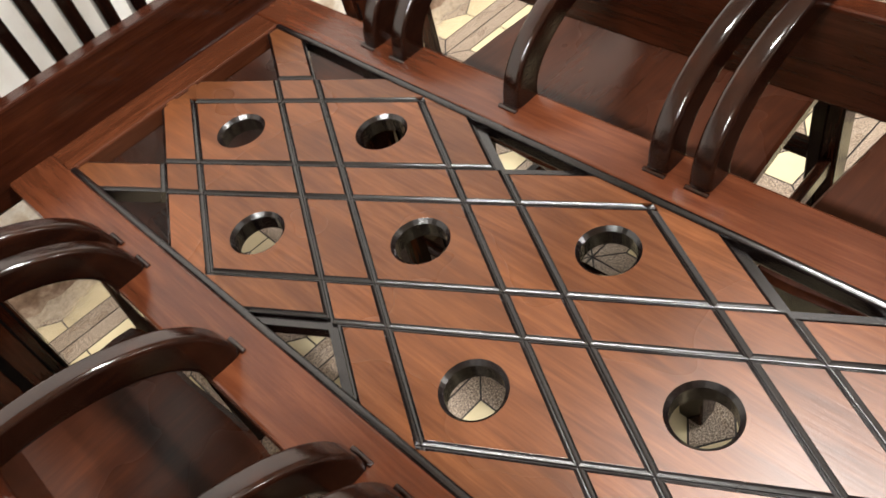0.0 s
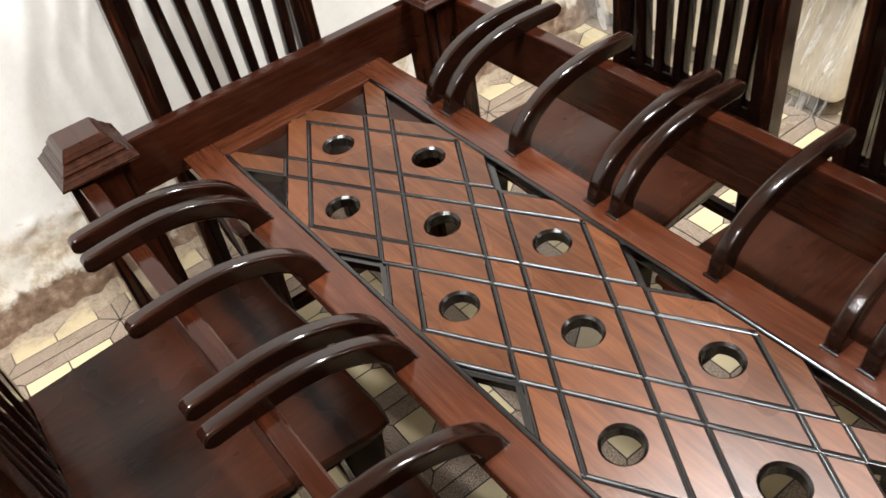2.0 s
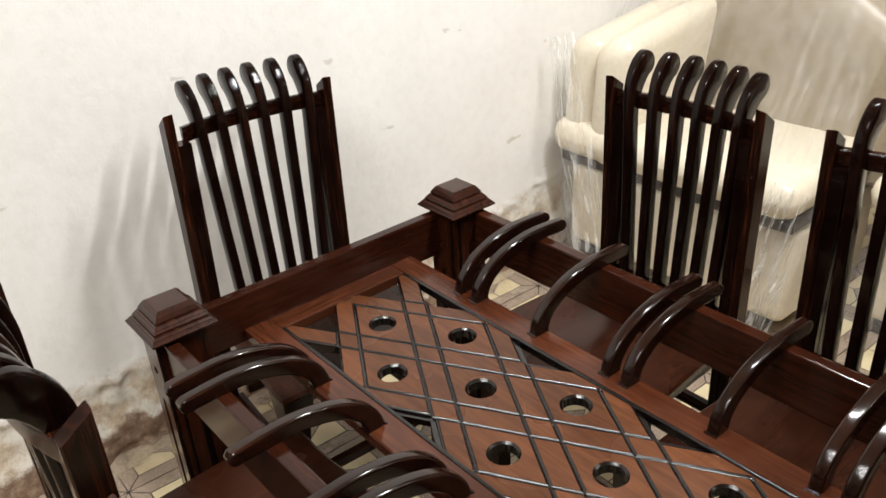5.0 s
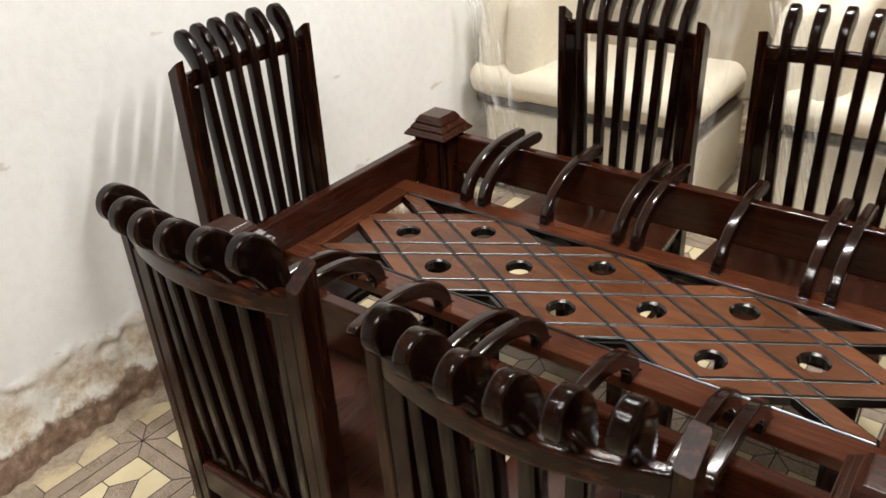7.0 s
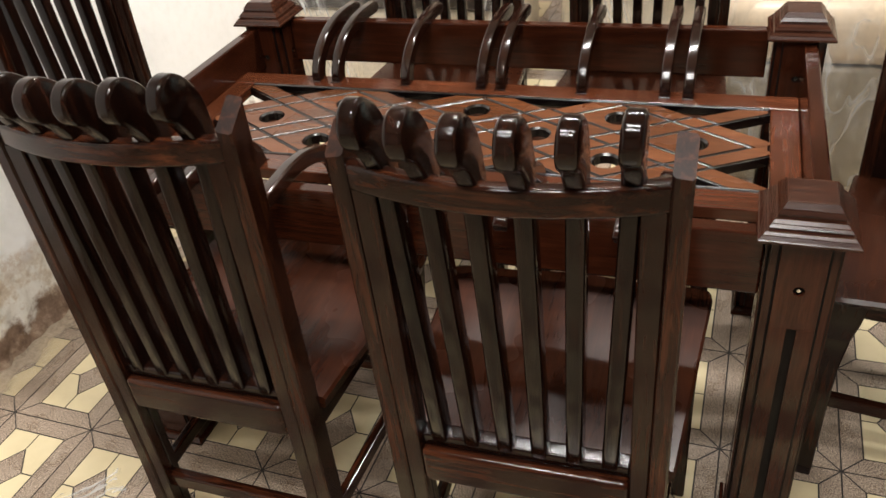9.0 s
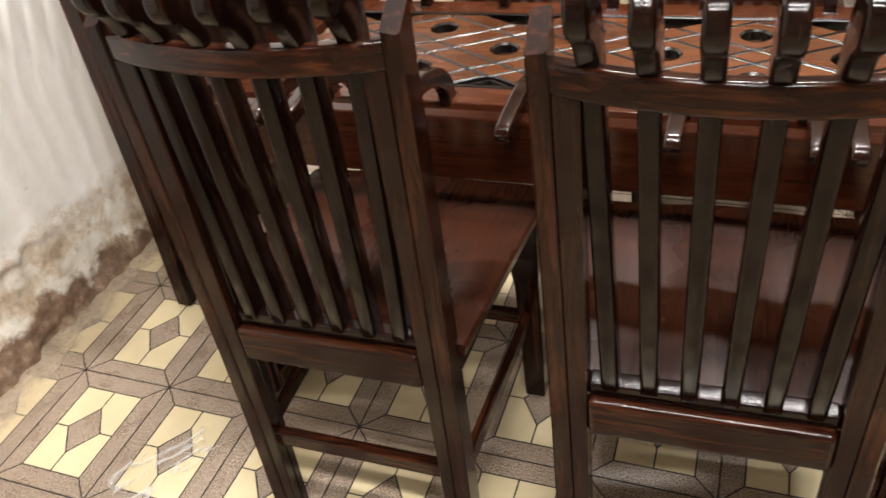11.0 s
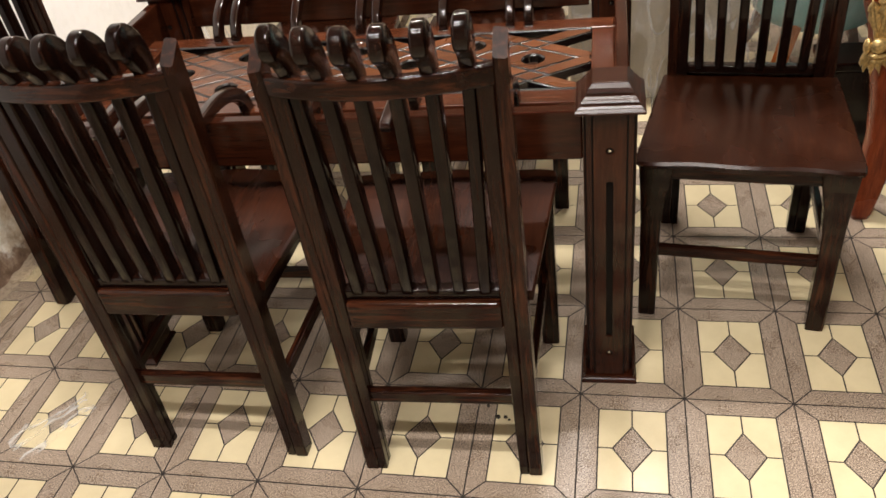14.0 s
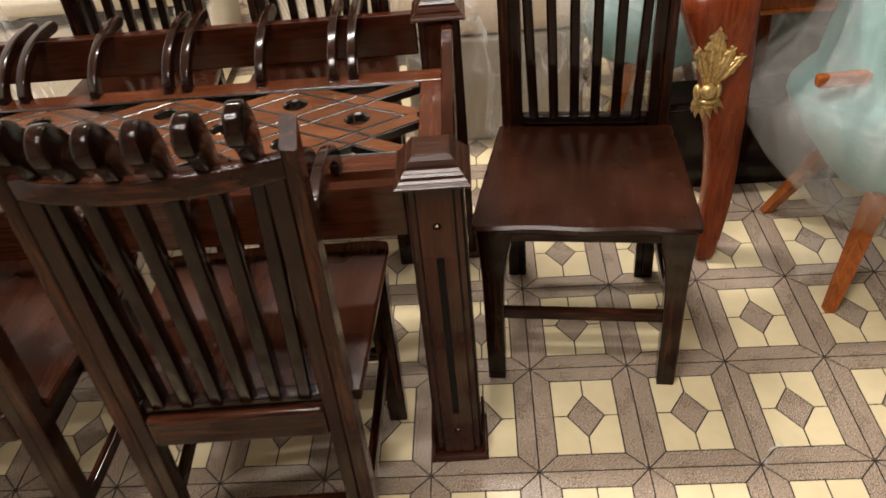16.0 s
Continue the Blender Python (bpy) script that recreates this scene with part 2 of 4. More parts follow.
def film_material(name, rough=0.15, veil=0.08, streak=0.11, run=(3.0, 0.15, 0.15), calm=False):
    """Thin, creased wrapping film: mostly clear, milky along its fine creases, with painted glints."""
    m, nodes, links, bsdf = node_material(name)
    out = nodes["Material Output"]
    tr = nodes.new("ShaderNodeBsdfTransparent")
    crease = mapped_noise(nodes, links, 2.6, (1, 1, 0.45), 4.0, 0.6, distort=1.4)
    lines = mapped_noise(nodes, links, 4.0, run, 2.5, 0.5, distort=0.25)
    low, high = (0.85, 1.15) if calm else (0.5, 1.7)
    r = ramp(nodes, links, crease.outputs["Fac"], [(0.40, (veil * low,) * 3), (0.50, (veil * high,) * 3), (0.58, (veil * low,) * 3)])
    # White streaks: highlights on the folds, painted in as narrow milky lines.
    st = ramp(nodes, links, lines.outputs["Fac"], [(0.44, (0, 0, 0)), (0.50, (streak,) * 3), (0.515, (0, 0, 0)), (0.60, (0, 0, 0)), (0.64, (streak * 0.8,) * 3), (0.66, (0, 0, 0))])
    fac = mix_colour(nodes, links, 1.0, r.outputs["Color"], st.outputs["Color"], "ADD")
    bsdf.inputs["Base Color"].default_value = (0.86, 0.86, 0.84, 1)
    bsdf.inputs["Roughness"].default_value = rough
    mx = nodes.new("ShaderNodeMixShader")
    links.new(fac, mx.inputs[0])
    links.new(tr.outputs[0], mx.inputs[1])
    links.new(bsdf.outputs[0], mx.inputs[2])
    bump(nodes, links, bsdf, lines.outputs["Fac"], 0.3 if calm else 0.9, 0.02)
    links.new(mx.outputs[0], out.inputs["Surface"])
    return m


FILM = film_material("clear_film", veil=0.06, streak=0.07)
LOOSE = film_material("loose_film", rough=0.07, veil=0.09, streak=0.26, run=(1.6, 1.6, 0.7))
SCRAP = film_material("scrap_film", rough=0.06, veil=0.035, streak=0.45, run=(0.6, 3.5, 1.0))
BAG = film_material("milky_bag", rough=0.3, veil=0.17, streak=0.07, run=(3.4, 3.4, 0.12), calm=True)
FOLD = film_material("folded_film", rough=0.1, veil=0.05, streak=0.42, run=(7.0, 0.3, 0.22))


# ---- building helpers ----
def part(name, bm, material, parent, label="", smooth=False, at=None):
    """Links a bmesh as one mesh object under a thing or a part."""
    me = bpy.data.meshes.new(name)
    bmesh.ops.recalc_face_normals(bm, faces=bm.faces)
    bm.to_mesh(me)
    bm.free()
    for m in material if isinstance(material, (list, tuple)) else (material,):
        me.materials.append(m)
    if smooth:
        for p in me.polygons:
            p.use_smooth = smooth != "flats" or len(p.vertices) < 5
    if smooth == "flats":
        normals = [Vector() for v in me.vertices]
        for p in me.polygons:
            if p.use_smooth:
                for v in p.vertices:
                    normals[v] += p.normal * p.area
        me.normals_split_custom_set_from_vertices([n.normalized() for n in normals])
    ob = new(name, me)
    if parent is not None:
        ob.parent = parent
    if at is not None:
        ob.matrix_basis = at
    if label:
        tagged(ob, label)
    return ob


def share(ob, m, parent=None):
    """A further piece on the same mesh."""
    c = new(ob.name.split(".")[0], ob.data)
    c.parent = parent if parent is not None else ob.parent
    c.matrix_basis = m
    return c


def thing(name, m, label, category, group=""):
    ob = new(name)
    ob.empty_display_size = 0.1
    ob.matrix_basis = m
    return tagged(ob, label, category, group)


def box(x0, x1, y0, y1, z0, z1, bevel=0.003, bm=None, segments=2):
    bm = bm or bmesh.new()
    vs = [bm.verts.new((x, y, z)) for x in (x0, x1) for y in (y0, y1) for z in (z0, z1)]
    fs = [bm.faces.new([vs[i] for i in f]) for f in ((0, 1, 3, 2), (4, 6, 7, 5), (0, 4, 5, 1), (2, 3, 7, 6), (0, 2, 6, 4), (1, 5, 7, 3))]
    if bevel:
        es = list({e for f in fs for e in f.edges})
        bmesh.ops.bevel(bm, geom=es, offset=bevel, segments=segments, profile=0.5, affect="EDGES")
    return bm


def loft(rings, closed=True, cap=True, bm=None):
    """A skin over rings of equally many points."""
    bm = bm or bmesh.new()
    rows = [[bm.verts.new(p) for p in ring] for ring in rings]
    n = len(rows[0])
    for a, b in zip(rows, rows[1:]):
        for i in range(n if closed else n - 1):
            j = (i + 1) % n
            bm.faces.new((a[i], a[j], b[j], b[i]))
    if cap and closed:
        bm.faces.new(rows[0][::-1])
        bm.faces.new(rows[-1])
    return bm


EASED = ((0.0, 0.64), (0.22, 0.60), (0.42, 0.51), (0.62, 0.37), (0.82, 0.18), (0.96, 0.02), (1.0, 0.0))  # coved edge: way in, drop


def prism(poly, z0, z1, chamfer=0.0, bm=None):
    """An upright prism over a convex polygon, with a chamfered top edge."""
    rings = [[(x, y, z0) for x, y in poly]]
    if chamfer:
        for i, (c, n) in enumerate(EASED):
            ring = inset(poly, chamfer * c) if i else (poly if area2(poly) > 0 else poly[::-1])
            rings.append([(x, y, z1 - chamfer * n) for x, y in ring])
        rings[0] = [(x, y, z0) for x, y in (poly if area2(poly) > 0 else poly[::-1])]
    else:
        rings.append([(x, y, z1) for x, y in poly])
    return loft(rings, bm=bm)


def area2(poly):
    return sum(a[0] * b[1] - b[0] * a[1] for a, b in zip(poly, poly[1:] + poly[:1]))


def inset(poly, d):
    """A convex polygon with every side moved inwards by d."""
    if area2(poly) < 0:
        poly = poly[::-1]
    lines = []
    for (ax, ay), (bx, by) in zip(poly, poly[1:] + poly[:1]):
        ln = math.hypot(bx - ax, by - ay)
        nx, ny = -(by - ay) / ln, (bx - ax) / ln
        lines.append((nx, ny, nx * ax + ny * ay + d))
    out = []
    for (a, b, c), (d2, e, g) in zip(lines[-1:] + lines[:-1], lines):
        det = a * e - b * d2
        out.append(((c * e - b * g) / det, (a * g - c * d2) / det))
    return out


def clipped(poly, x0, x1, y0, y1):
    """A convex polygon cut to a rectangle."""
    for axis, lim, sign in ((0, x0, 1), (0, x1, -1), (1, y0, 1), (1, y1, -1)):
        out = []
        for a, b in zip(poly, poly[1:] + poly[:1]):
            da, db = sign * (a[axis] - lim), sign * (b[axis] - lim)
            if da >= 0:
                out.append(a)
            if (da < 0) != (db < 0):
                k = da / (da - db)
                out.append((a[0] + k * (b[0] - a[0]), a[1] + k * (b[1] - a[1])))
        poly = out
        if len(poly) < 3:
            return []
    clean = [p for p, q in zip(poly, poly[1:] + poly[:1]) if math.hypot(p[0] - q[0], p[1] - q[1]) > 1e-4]
    return clean if len(clean) > 2 and abs(area2(clean)) > 4e-5 else []


def pierced(poly, cx, cy, r, z0, z1, chamfer=0.0015, bm=None):
    """A convex plate with a round hole through it."""
    bm = bm or bmesh.new()
    if area2(poly) < 0:
        poly = poly[::-1]
    angles = sorted([math.atan2(y - cy, x - cx) for x, y in poly] + [2 * math.pi * i / 36 - math.pi + 0.01 for i in range(36)])

    def reach(pts, a):
        best = 1e9
        for (ax, ay), (bx, by) in zip(pts, pts[1:] + pts[:1]):
            ax, ay, bx, by = ax - cx, ay - cy, bx - cx, by - cy
            ex, ey = bx - ax, by - ay
            den = math.cos(a) * ey - math.sin(a) * ex
            if abs(den) > 1e-9:
                k = (ax * ey - ay * ex) / den
                if 0 < k < best:
                    best = k
        return best

    loops = [[(cx + reach(poly, a) * math.cos(a), cy + reach(poly, a) * math.sin(a), z0) for a in angles]]
    for i, (c, n) in enumerate(EASED):
        ring = inset(poly, chamfer * c) if i else poly
        loops.append([(cx + reach(ring, a) * math.cos(a), cy + reach(ring, a) * math.sin(a), z1 - chamfer * n) for a in angles])
    loops += [
        [(cx + (r + chamfer) * math.cos(a), cy + (r + chamfer) * math.sin(a), z1) for a in angles],
        [(cx + r * math.cos(a), cy + r * math.sin(a), z1 - chamfer) for a in angles],
        [(cx + r * math.cos(a), cy + r * math.sin(a), z0) for a in angles],
    ]
    rows = [[bm.verts.new(p) for p in lp] for lp in loops]
    n = len(angles)
    for a, b in zip(rows, rows[1:] + rows[:1]):
        for i in range(n):
            j = (i + 1) % n
            bm.faces.new((a[i], a[j], b[j], b[i]))
    return bm


def band(points, width, round_by=0.004, bm=None):
    """A bar with rounded edges: pairs of points (outer, inner) in the upright plane along y and z, widened across it."""
    h = width / 2
    rings = []
    for (ay, az), (by, bz) in points:
        ly, lz = by - ay, bz - az
        ln = math.hypot(ly, lz)
        ly, lz = ly / ln, lz / ln
        r = min(round_by, ln * 0.45)
        ring = []
        for cx, ct, a0 in ((h - r, r, -90), (h - r, ln - r, 0), (-h + r, ln - r, 90), (-h + r, r, 180)):
            for k in range(4):
                a = math.radians(a0 + 30 * k)
                x, t = cx + r * math.cos(a), ct + r * math.sin(a)
                ring.append((x, ay + ly * t, az + lz * t))
        rings.append(ring)
    return loft(rings, bm=bm)


# ---- room ----
WALL_W, WALL_E, WALL_S, WALL_N, CEILING = -1.345, 4.3, -4.3, 3.3, 3.0


def crumbling_wall():
    """The west wall: a whitewashed face whose foot has burst and lost its plaster."""
    bm = bmesh.new()
    ys = np.r_[np.linspace(WALL_S, -1.7, 40)[:-1], np.linspace(-1.7, 1.4, 260), np.linspace(1.4, WALL_N, 40)[1:]]
    zs = np.r_[np.linspace(0, 0.45, 42), np.linspace(0.50, CEILING, 16)]
    grid = []
    for y in ys:
        col = []
        edge = 0.25 + 0.10 * noise.fractal(Vector((y * 3.6, 0.3, 2.2)), 1.0, 2.0, 6)
        for z in zs:
            n1 = noise.fractal(Vector((y * 5.0, z * 5.0, 1.7)), 1.0, 2.0, 4)
            n2 = noise.fractal(Vector((y * 22.0, z * 22.0, 5.1)), 1.0, 2.0, 4)
            over = min(1.0, max(0.0, (z - edge) / 0.014))
            torn = min(1.0, max(0.0, 0.5 + 1.6 * noise.fractal(Vector((y * 6.0, z * 3.0, 7.7)), 1.0, 2.0, 3)))
            over = 1 - torn * (1 - over)
            lip = torn * math.exp(-((z - edge - 0.015) / 0.025) ** 2)
            foot = max(0.0, 1 - z / 0.16)
            off = 0.004 * noise.noise(Vector((y * 1.3, z * 1.3, 0))) + 0.006 * over + 0.006 * lip * (1 + 1.8 * n2)
            off += (1 - over) * (0.007 * n1 + 0.005 * n2) + 0.004 * n2 * max(0.0, 1 - z / 0.42) + foot * (0.026 + 0.014 * n1 + 0.007 * n2)
            col.append(bm.verts.new((WALL_W + off, y, z)))
        grid.append(col)
    for a, b in zip(grid, grid[1:]):
        for i in range(len(zs) - 1):
            bm.faces.new((a[i], b[i], b[i + 1], a[i + 1]))
    back = [bm.verts.new((WALL_W - 0.22, y, z)) for y, z in ((WALL_S, 0), (WALL_N, 0), (WALL_N, CEILING), (WALL_S, CEILING))]
    bm.faces.new(back)
    ob = part("wall_west", bm, CRUMBLE, None, smooth=True)
    return tagged(ob, "whitewashed plaster wall crumbling along its foot", "wall", kind="structure")


crumbling_wall()
# South and east walls and ceiling are unseen; their dim colour shapes reflections.
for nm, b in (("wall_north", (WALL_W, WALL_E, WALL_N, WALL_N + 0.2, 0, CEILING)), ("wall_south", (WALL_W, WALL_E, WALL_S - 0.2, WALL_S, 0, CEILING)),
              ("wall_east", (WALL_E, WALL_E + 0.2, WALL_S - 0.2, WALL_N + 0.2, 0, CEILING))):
    tagged(part(nm, box(*b, bevel=0), DIM_PLASTER, None), "plain plaster wall, coloured dim brown-grey to weaken reflections", "wall", kind="structure")
tagged(part("ceiling", box(WALL_W - 0.22, WALL_E + 0.2, WALL_S - 0.2, WALL_N + 0.2, CEILING, CEILING + 0.15, bevel=0), CEILING_PAINT, None), "plain unseen plaster ceiling, greyed to weaken reflections", "ceiling", kind="structure")
floor = tagged(part("floor", box(WALL_W - 0.22, WALL_E + 0.2, WALL_S - 0.2, WALL_N + 0.2, -0.12, -0.004, bevel=0), TILE_LINE, None),
               "patterned ceramic floor tiles in cream and speckled brown", "floor", kind="structure")


# ---- dining table ----
POST_X, POST_Y = 0.670, 0.388
PANEL_Z, PANEL_T = 0.688, 0.026
PX, PY, WX, WY = 0.678, 0.236, 0.622, 0.172  # panel outside and window, half sizes
PE, WE = 0.690, 0.633                          # the same towards the east end
SX, SY, LX = 0.161, 0.0936, 0.004               # half diagonals of the lattice, and its shift
HOLE_R, GROOVE_W = 0.0268, 0.0008


def square_loft(steps):
    return loft([[(sx * h, sy * h, z) for sx, sy in ((-1, -1), (1, -1), (1, 1), (-1, 1))] for h, z in steps])


def corner_post(table, px, py):
    post = part("corner_post", square_loft([(0.049, 0.012), (0.049, 0.784)]), TABLE_Z, table, at=pose(px, py, 0))
    cap = [(0.069, 0.780), (0.071, 0.782), (0.071, 0.7855), (0.069, 0.787), (0.0650, 0.7915), (0.0645, 0.793), (0.0605, 0.7965), (0.0600, 0.798), (0.0565, 0.7985), (0.0565, 0.802), (0.0580, 0.8025), (0.0540, 0.8065), (0.0535, 0.808), (0.0490, 0.8125), (0.0485, 0.814),
           (0.0455, 0.8145), (0.0455, 0.818), (0.0470, 0.8185), (0.0425, 0.825), (0.0420, 0.8265), (0.0355, 0.8345), (0.0340, 0.8355), (0.0325, 0.836)]
    part("post_cap", square_loft(cap), CAP_WOOD, post, "stepped pyramid cap")
    part("base_plate", square_loft([(0.0685, 0.0), (0.0685, 0.008), (0.066, 0.011), (0.062, 0.014), (0.060, 0.018)]), TABLE_X, post)
    for side in range(4):
        turn = pose(0, 0, 0, 0, 0, 90 * side)

        def face(name, bm, mat):
            ob = part(name, bm, mat, post)
            ob.matrix_basis = turn
            return ob

        # Face board: two long cheeks beside the slot, plates above and below it.
        y0, y1 = -0.0555, -0.048
        board = box(-0.034, -0.0075, y0, y1, 0.155, 0.612, 0)
        box(0.0075, 0.034, y0, y1, 0.155, 0.612, 0, bm=board)
        up = Matrix.Rotation(radians(90), 4, "X")
        for z0, z1, hz in ((0.612, 0.779, 0.688), (0.019, 0.155, 0.098)):
            plate = pierced([(-0.034, z0), (0.034, z0), (0.034, z1), (-0.034, z1)], 0, hz, 0.0085, -y1, -y0, 0.0003)
            bmesh.ops.transform(plate, matrix=up, verts=plate.verts)
            tmp = bpy.data.meshes.new("plate")
            plate.to_mesh(tmp)
            plate.free()
            board.from_mesh(tmp)
            bpy.data.meshes.remove(tmp)
        face("face_board", board, TABLE_Z)
        slot = box(-0.008, 0.008, -0.0497, -0.0485, 0.15, 0.617, 0)
        for hz in (0.688, 0.098):
            box(-0.009, 0.009, -0.0497, -0.0485, hz - 0.009, hz + 0.009, 0, bm=slot)
        face("slot", slot, PITCH)
        for hz in (0.688, 0.098):
            sc = bmesh.new()
            bmesh.ops.create_cone(sc, cap_ends=True, segments=14, radius1=0.0045, radius2=0.003, depth=0.004)
            bmesh.ops.transform(sc, matrix=pose(0, -0.0515, hz, 90), verts=sc.verts)
            face("screw", sc, METAL)
        strip = box(-0.0375, -0.0345, -0.0525, -0.048, 0.019, 0.779, 0)
        box(0.0345, 0.0375, -0.0525, -0.048, 0.019, 0.779, 0, bm=strip)
        face("groove", strip, PITCH)
        if side % 2:
            face("plinth", box(-0.056, 0.056, -0.064, -0.0565, 0.018, 0.088, 0.002), TABLE_X)
    return post


def cell(p0, p1, q0, q1):
    """A lattice cell between two lines of each direction."""
    return [((p + q) / 2 * SX + LX, (p - q) / 2 * SY) for p, q in ((p0, q0), (p1, q0), (p1, q1), (p0, q1))]


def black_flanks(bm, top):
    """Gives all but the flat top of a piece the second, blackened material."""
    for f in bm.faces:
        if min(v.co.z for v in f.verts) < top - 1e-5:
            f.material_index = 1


HOLES = [(-3, -3), (-1, -3), (-3, -1), (-1, -1), (1, -1), (-1, 1), (1, 1), (3, 1), (1, 3), (3, 3)]
LEVEL, OUTER = 0.69, 1.244


def lattice(table):
    panel = part("panel_frame", box(-PX, PE, WY, PY, PANEL_Z - PANEL_T, PANEL_Z, 0.003), FRAME_X, table)
    part("frame_member", box(-PX, PE, -PY, -WY, PANEL_Z - PANEL_T, PANEL_Z, 0.003), FRAME_X, panel)
    for a, b in ((-PX, -WX), (WE, PE)):
        part("frame_member", box(a, b, -WY - 0.0005, WY + 0.0005, PANEL_Z - PANEL_T, PANEL_Z - 0.0006, 0.003), FRAME_Y, panel)
    # Bead round the window.
    top = PANEL_Z
    bead = box(-WX, WE, WY - 0.008, WY + 0.0015, top - 0.02, top + 0.0018, 0.0042, segments=4)
    box(-WX, WE, -WY - 0.0015, -WY + 0.008, top - 0.02, top + 0.0018, 0.0042, bm=bead, segments=4)
    part("bead", bead, GROOVE, panel)
    z1 = PANEL_Z - 0.002
    z0 = z1 - 0.022
    wanted = set()
    for p, q in HOLES:
        poly = inset(cell(p - LEVEL, p + LEVEL, q - LEVEL, q + LEVEL), GROOVE_W / 2)
        cx, cy = (p + q) / 2 * SX + LX, (p - q) / 2 * SY
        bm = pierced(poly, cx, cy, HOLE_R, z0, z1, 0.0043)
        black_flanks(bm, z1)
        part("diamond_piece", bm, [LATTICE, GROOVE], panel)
        for dp in (-1, 0, 1):
            for dq in (-1, 0, 1):
                if dp or dq:
                    wanted.add((p + dp, q + dq))

    def span(i, j, holes):
        """The reach of a lattice row: full towards a pierced piece, narrower at the outer edge."""
        if i % 2:
            return i - LEVEL, i + LEVEL
        near = (j,) if j % 2 else (j - 1, j + 1)
        return tuple(i + s * (1 - LEVEL if any((i + s, k) in holes for k in near) else OUTER - 1) for s in (-1, 1))

    flipped = [(q, p) for p, q in HOLES]
    rects = [(*span(i, j, HOLES), *span(j, i, flipped)) for i, j in sorted(wanted) if (i, j) not in HOLES]
    rects += [(-2.3, -1.7, -6.4, -3 - OUTER), (-6.4, -3 - OUTER, -2.3, -1.7), (1.7, 2.3, 3 + OUTER, 6.4), (3 + OUTER, 6.4, 1.7, 2.3)]
    for r in rects:
        poly = clipped(cell(*r), -WX, WE, -WY, WY)
        if poly:
            poly = inset(poly, GROOVE_W / 2)
            if abs(area2(poly)) > 3e-5:
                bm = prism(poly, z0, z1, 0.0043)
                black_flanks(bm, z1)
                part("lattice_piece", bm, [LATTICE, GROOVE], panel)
    # Flush fillets close the joints that do not run on past a corner piece.
    wide = 0.064
    for flip in (0, 1):
        cells = HOLES if not flip else flipped
        for p, q in cells:
            for sp in (-1, 1):
                for sq in (-1, 1):
                    o = p + sp * LEVEL
                    runs_on = (p, q + 2 * sq) in cells or ((p + 2 * sp, q) in cells and (p + 2 * sp, q + 2 * sq) in cells)
                    on_strip = q == 3 * sq and 1.6 < o * sq < 2.4
                    if runs_on or on_strip:
                        continue
                    a, b = sorted((q + sq * (LEVEL + wide), q + sq * (OUTER - 0.004)))
                    r = (o - wide, o + wide, a, b) if not flip else (a, b, o - wide, o + wide)
                    poly = clipped(cell(*r), -WX, WE, -WY, WY)
                    if poly:
                        part("fillet", prism(poly, z1 - 0.003, z1 + 0.0002), LATTICE, panel)
    # Dark groove floors under the joints.
    gr = bmesh.new()
    w = 0.055
    k = 0
    for o in [k + s * LEVEL for k in (-3, -1, 1, 3) for s in (-1, 1)]:
        for flip in (0, 1):
            near = [h for h in HOLES if abs(h[flip] - o) < 1.5]
            if not near:
                continue
            lo, hi = min(h[1 - flip] for h in near) - 1.2, max(h[1 - flip] for h in near) + 1.2
            r = (o - w, o + w, lo, hi) if not flip else (lo, hi, o - w, o + w)
            poly = clipped(cell(*r), -WX, WE, -WY, WY)
            if poly:
                prism(poly, z0 + 0.001 + 0.0004 * (k % 2), z1 - 0.0062 - 0.0008 * flip, 0, bm=gr)
            k += 1
    part("groove", gr, GROOVE, panel)
    return panel


ARM_N = [-0.455, -0.400, -0.212, -0.018, 0.030, 0.223, 0.410, 0.461]
ARM_S = [-0.452, -0.394, -0.211, -0.026, 0.028, 0.220, 0.410, 0.460]


def arm_shape():
    """A bracket that rises from the panel, bends outwards and lies over the rail."""
    path = []
    cy, rz, ry = 0.398, 0.098, 0.179
    pts = [(0.2185, PANEL_Z - 0.002, 0.0205)]
    for i in range(0, 25):
        a = math.radians(90 * i / 24)
        pts.append((cy - ry * math.cos(a), PANEL_Z + rz * math.sin(a), 0.0195 - 0.003 * math.sin(a)))
    for i in range(1, 6):
        pts.append((cy + 0.085 * i / 5, PANEL_Z + rz - 0.004 * (i / 5) ** 2, 0.0165 - 0.001 * i / 5))
    for i, (y, z, h) in enumerate(pts):
        a, b = pts[max(i - 1, 0)], pts[min(i + 1, len(pts) - 1)]
        tx, tz = b[0] - a[0], b[1] - a[1]
        ln = math.hypot(tx, tz)
        nx, nz = -tz / ln, tx / ln
        path.append(((y + nx * h, z + nz * h), (y - nx * h, z - nz * h)))
    y, z, h = pts[-1]
    for d, k in ((0.006, 0.9), (0.011, 0.66), (0.0135, 0.3)):
        path.append(((y + d, z + h * k), (y + d, z - h * k)))
    bm = band(path, 0.024, 0.0055)
    # A bead of filler along the inner foot, added to catch a bright highlight.
    rings = [[(x, 0.197 + 0.003 * math.cos(a), PANEL_Z + 0.003 * math.sin(a)) for a in (math.pi * 2 * k / 10 for k in range(10))] for x in (-0.0125, -0.012, 0.012, 0.0125)]
    return loft(rings, bm=bm)


